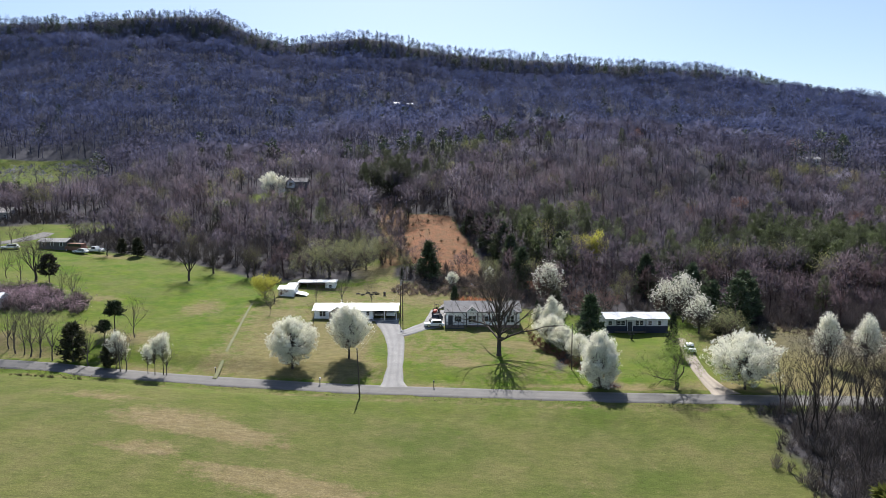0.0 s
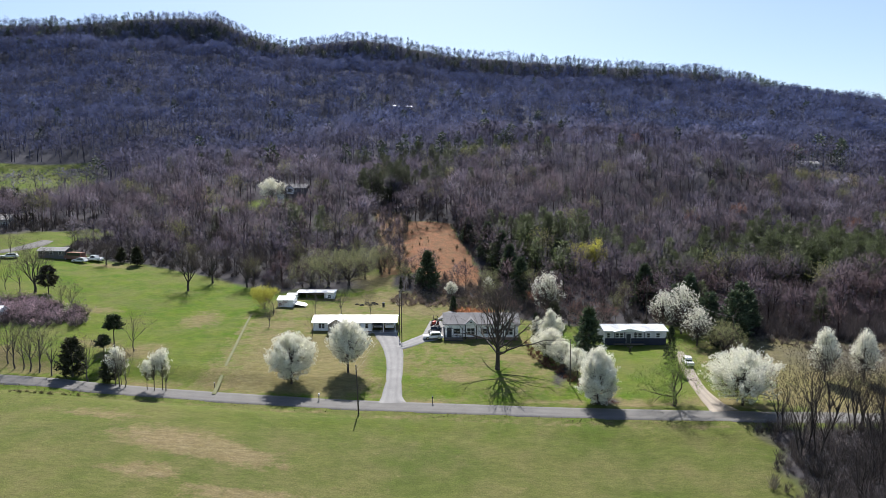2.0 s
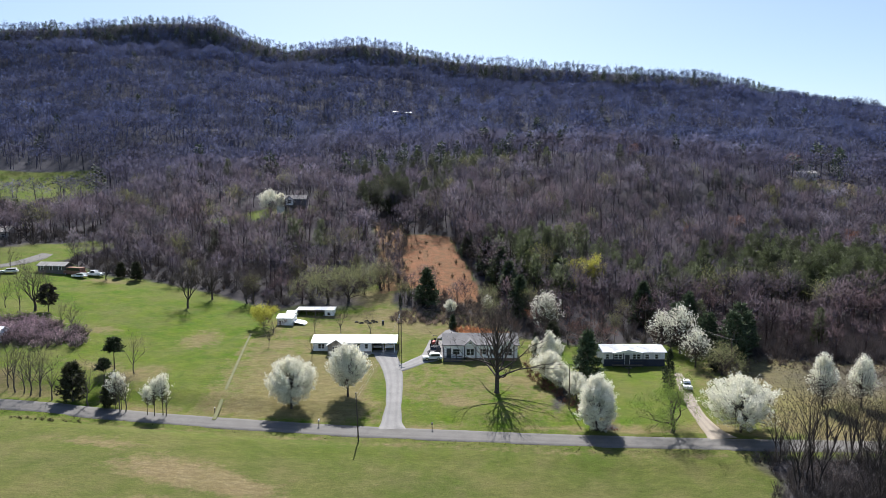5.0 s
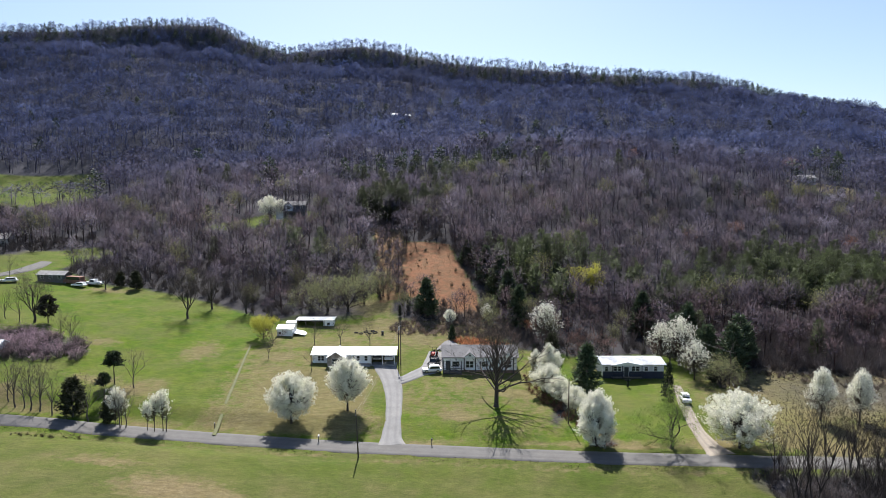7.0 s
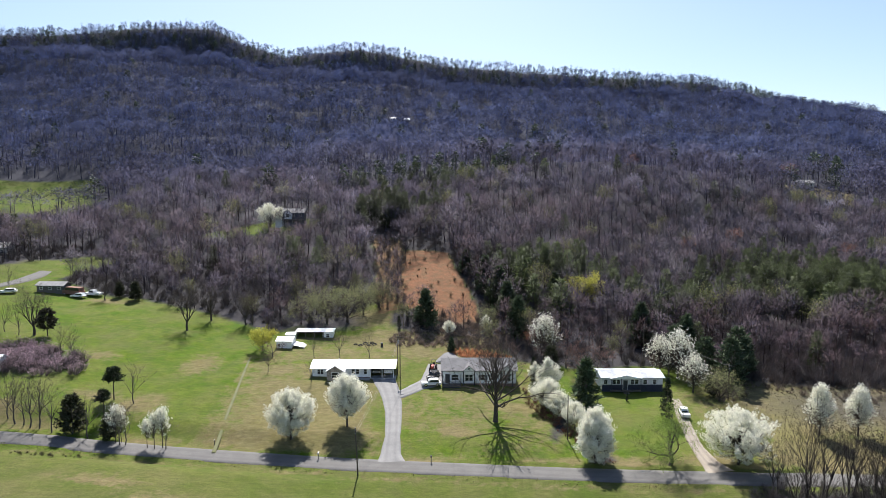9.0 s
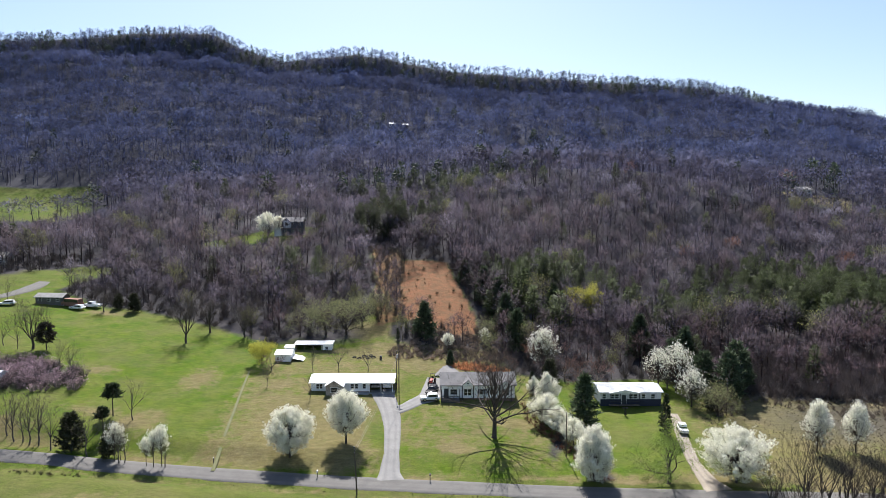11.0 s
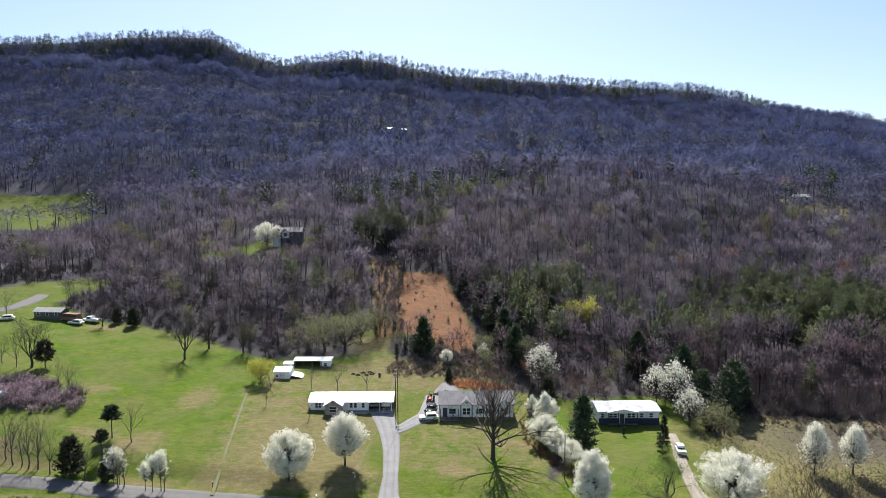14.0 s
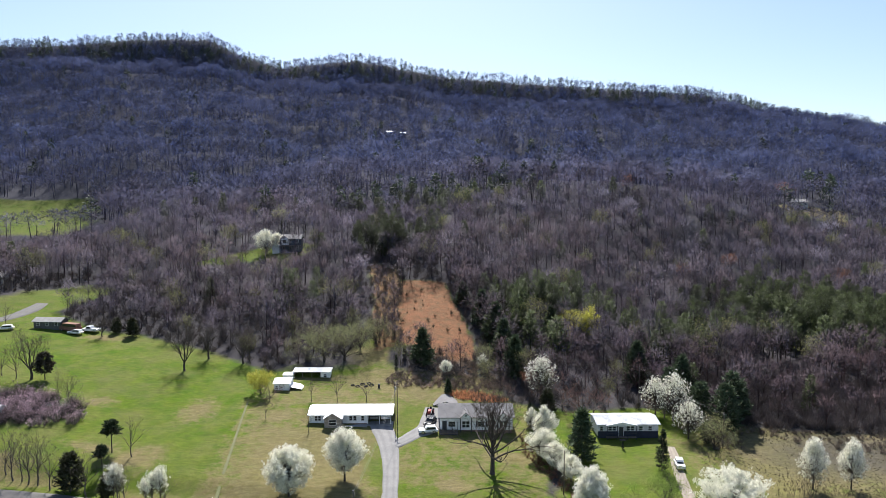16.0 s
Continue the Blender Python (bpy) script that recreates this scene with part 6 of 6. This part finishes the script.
    plant("hedge_brush", "rusty dry brush beneath a row of pear trees", "brush", bush, rows_of(x[keep], y[keep], rng, 0.4, 1.2, 1.3, (0.17, 0.095, 0.065)), TWIGS)
    x, y, rng = scatter(33, -90, 48, 86, 106, 0.55)
    ry, _ = road_line(x)
    off = ry - y
    keep = (off > 2.3) & (off < 3.6 + 1.3 * waves(x, y, 13, 59) + 0.6 * rng.uniform(-1, 1, len(x)))
    plant("verge_grass", "rough brown and olive grass along the road's verge", "grass", tuft, rows_of(x[keep], y[keep], rng, 0.08, 0.24, 1.5, (0.125, 0.118, 0.058), 0.5), LEAFLETS)
    x, y, rng = scatter(34, 36, 46, 48, 76, 1.4)
    keep = (x > 38 + 0.15 * (y - 60)) & (rng.uniform(0, 1, len(x)) < 0.45)
    plant("tall_weeds", "thin dry weeds at the edge of the meadow", "brush", bush, rows_of(x[keep], y[keep], rng, 0.8, 2.6, 0.7, (0.17, 0.15, 0.115)), TWIGS)
    x, y, rng = scatter(29, -84, -56, 92, 98.5, 1.1)
    ry, _ = road_line(x)
    keep = (y < ry - 3.2) & (y > ry - 6.5) & (waves(x, y, 9, 57) > -0.35)
    plant("ditch_brush", "low dark brush along the roadside ditch", "brush", bush, rows_of(x[keep], y[keep], rng, 0.25, 0.8, 1.6, (0.105, 0.098, 0.052)), TWIGS)


def build_woods():
    fine = [wood_template(100 + i, "bare", True, 250, 0.021, 0.95) for i in range(7)]
    rough = [wood_template(200 + i, "bare", False, 125, 0.052, 1.0) for i in range(6)]
    faint = [wood_template(250 + i, "bare", False, 98, 0.068, 1.05) for i in range(6)]
    scraggy = [wood_template(270 + i, "bare", False, 80, 0.014, 0.25) for i in range(4)]
    fine_bud = [wood_template(300 + i, "bud", True) for i in range(3)]
    fine_pine = [wood_template(400 + i, "pine", True) for i in range(4)]
    rough_pine = [wood_template(500 + i, "pine", False) for i in range(3)]
    # lower slopes
    x, y, rng = scatter(11, -290, 290, 120, 330, 6.1)
    keep = wooded(x, y) & (np.abs(x) < 0.75 * y + 10)
    x, y = x[keep], y[keep]
    e = rng.uniform(0, 1, len(x)) < ever(x, y)
    b = ~e & (rng.uniform(0, 1, len(x)) < 0.05 + 0.04 * (y < 200))
    edge = np.clip((y - tree_line(x)) / 25, 0.0, 1)
    tall = rng.uniform(9.5, 15.5, len(x)) * (0.62 + 0.38 * edge) * (1 - 0.68 * blob(x, y, -215, 318, 75, 30)) * (1 - 0.6 * blob(x, y, -64, 243, 20, 14))
    rows = np.column_stack([x, y, tall, rng.uniform(0.8, 1.2, len(x)), wood_colours(x, y, rng)])
    plant("lower_woods", "leafless grey-brown woods on the lower slope", "woods", fine, rows[~e & ~b], TWIG_CROWNS, True)
    bud = rows[b].copy()
    bud[:, 4:7] = np.array([0.125, 0.12, 0.075]) * rng.uniform(0.7, 1.3, (len(bud), 1))
    plant("budding_woods", "scattered trees in yellow-green spring bud", "woods", fine_bud, bud, LEAFLETS)
    pine = rows[e].copy()
    pine[:, 4:7] = np.array([0.058, 0.082, 0.038]) * rng.uniform(0.7, 1.5, (len(pine), 1))
    pine[:, 2] *= rng.uniform(0.85, 1.05, len(pine))
    px, py, prng = scatter(41, -60, 215, 168, 290, 4.3)
    close = 1.25 * blob(px, py, 143, 208, 54, 30, 4) + 1.0 * blob(px, py, -22, 256, 13, 11) + 0.9 * blob(px, py, -7, 258, 6, 8) + 0.9 * blob(px, py, 32, 204, 14, 11) + 0.7 * blob(px, py, 74, 186, 10, 8) + 0.9 * blob(px, py, -49, 196, 6, 8)
    stand = (prng.uniform(0, 1, len(px)) < close) & (px < 0.75 * py + 6) & wooded(px, py)
    more = rows_of(px[stand], py[stand], prng, 9.0, 14.5, 1.0, (0.058, 0.082, 0.038))
    more[:, 2] *= 1 + 0.25 * (more[:, 1] > 240) * (more[:, 0] < 0)
    pine = np.vstack([pine, more])
    pine[:, 4:7] *= np.array([0.84, 0.80, 0.66]) * (1 - 0.35 * ((pine[:, 0:1] < 10) & (pine[:, 1:2] > 240)))
    plant("pine_stand", "dark green pines among the bare woods", "woods", fine_pine, pine, NEEDLE_CROWNS, True)
    # a thin line of saplings beside the sedge field
    x, y, rng = scatter(44, -30, -8, 170, 246, 4.6)
    keep = inside(x, y, SEDGE_SIDE) & (rng.uniform(0, 1, len(x)) < 0.6)
    x, y = x[keep], y[keep]
    rows = np.column_stack([x, y, rng.uniform(5, 10.5, len(x)), rng.uniform(0.6, 0.9, len(x)), wood_colours(x, y, rng)])
    plant("sapling_line", "slender grey-brown saplings beside the sedge field", "woods", fine, rows, TWIG_CROWNS, True)
    # the mountain
    x, y, rng = scatter(12, -690, 690, 330, 805, 7.6)
    keep = wooded(x, y) & (np.abs(x) < 0.735 * y + 8)
    x, y = x[keep], y[keep]
    hx, hy, hrng = scatter(17, -600, 600, 700, 785, 10.0)
    keep = np.abs(hx) < 0.735 * hy
    x, y = np.concatenate([x, hx[keep]]), np.concatenate([y, hy[keep]])
    e = rng.uniform(0, 1, len(x)) < ever(x, y)
    crest = smooth(742, 784, y)
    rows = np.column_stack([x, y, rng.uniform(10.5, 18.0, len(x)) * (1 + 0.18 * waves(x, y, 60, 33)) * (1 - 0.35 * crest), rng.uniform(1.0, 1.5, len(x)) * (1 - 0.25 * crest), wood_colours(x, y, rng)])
    # both woods carry the distance haze that wood_colours puts into the twigs
    plant("mountain_woods", "leafless grey woods covering the mountain, with blue haze painted in", "woods", rough, rows[~e & (y < 500)], FAR_CROWNS, True, 0.9, 1.3)
    plant("high_woods", "leafless grey woods high on the mountain, with blue-violet haze painted in", "woods", faint, rows[~e & (y >= 500)], FAR_CROWNS, True, 1.1, 1.3)
    pine = rows[e].copy()
    pine[:, 4:7] = np.array([0.045, 0.062, 0.038]) * rng.uniform(0.7, 1.4, (len(pine), 1))
    plant("mountain_pines", "dark pines scattered over the mountain", "woods", rough_pine, pine, NEEDLES)
    # tall scraggy trees along the crest, against the sky
    x, y, rng = scatter(15, -610, 610, 766, 792, 5.0)
    keep = waves(x, y, 70, 41) + rng.uniform(-0.8, 0.8, len(x)) > -0.15
    x, y = x[keep], y[keep]
    rows = np.column_stack([x, y, rng.uniform(6, 15, len(x)), rng.uniform(0.5, 0.9, len(x)), wood_colours(x, y, rng)])
    plant("crest_woods", "thin scraggy trees along the mountain crest", "woods", scraggy, rows, TWIGS)
    x, y, rng = scatter(16, -590, 590, 774, 790, 3.8)
    bush = [bush_template(660 + i, 36) for i in range(3)]
    plant("crest_brush", "low brush along the mountain crest", "brush", bush, rows_of(x, y, rng, 2.0, 5.0, 1.0, (0.105, 0.10, 0.12)), TWIGS)
    undergrowth()
    # brushwood by the meadow
    x, y, rng = scatter(13, 20, 110, 40, 92, 2.6)
    keep = thicket(x - 2.5, y) & (x < 0.78 * y + 10)
    x, y = x[keep], y[keep]
    near = (x - (43.0 + 0.2 * (y - 68)))
    tall = rng.uniform(2.5, 6.0, len(x)) * (0.5 + 0.5 * smooth(0, 7, near)) * (1 + 0.9 * (1 - smooth(52, 66, y)))
    rows = np.column_stack([x, y, tall, rng.uniform(0.9, 1.5, len(x)), np.array([0.155, 0.135, 0.13]) * rng.uniform(0.5, 1.4, (len(x), 1))])
    bush = [bush_template(680 + i, 60) for i in range(4)]
    bx, by, brng = scatter(14, 26, 100, 40, 91, 1.15)
    low = thicket(bx + 0.5, by) & (bx < 0.76 * by + 6)
    plant("low_brush", "low tangled grey-brown brush below the thin trees", "brush", bush, rows_of(bx[low], by[low], brng, 0.7, 2.9, 0.9, (0.125, 0.108, 0.100), 0.5), TWIGS)
    whips = [wood_template(720 + i, "bare", True, 150, 0.0075, 0.9) for i in range(4)]
    plant("brushwood", "tangled leafless saplings and brush beside the meadow", "brush", whips, rows, TWIGS)


build_woods()
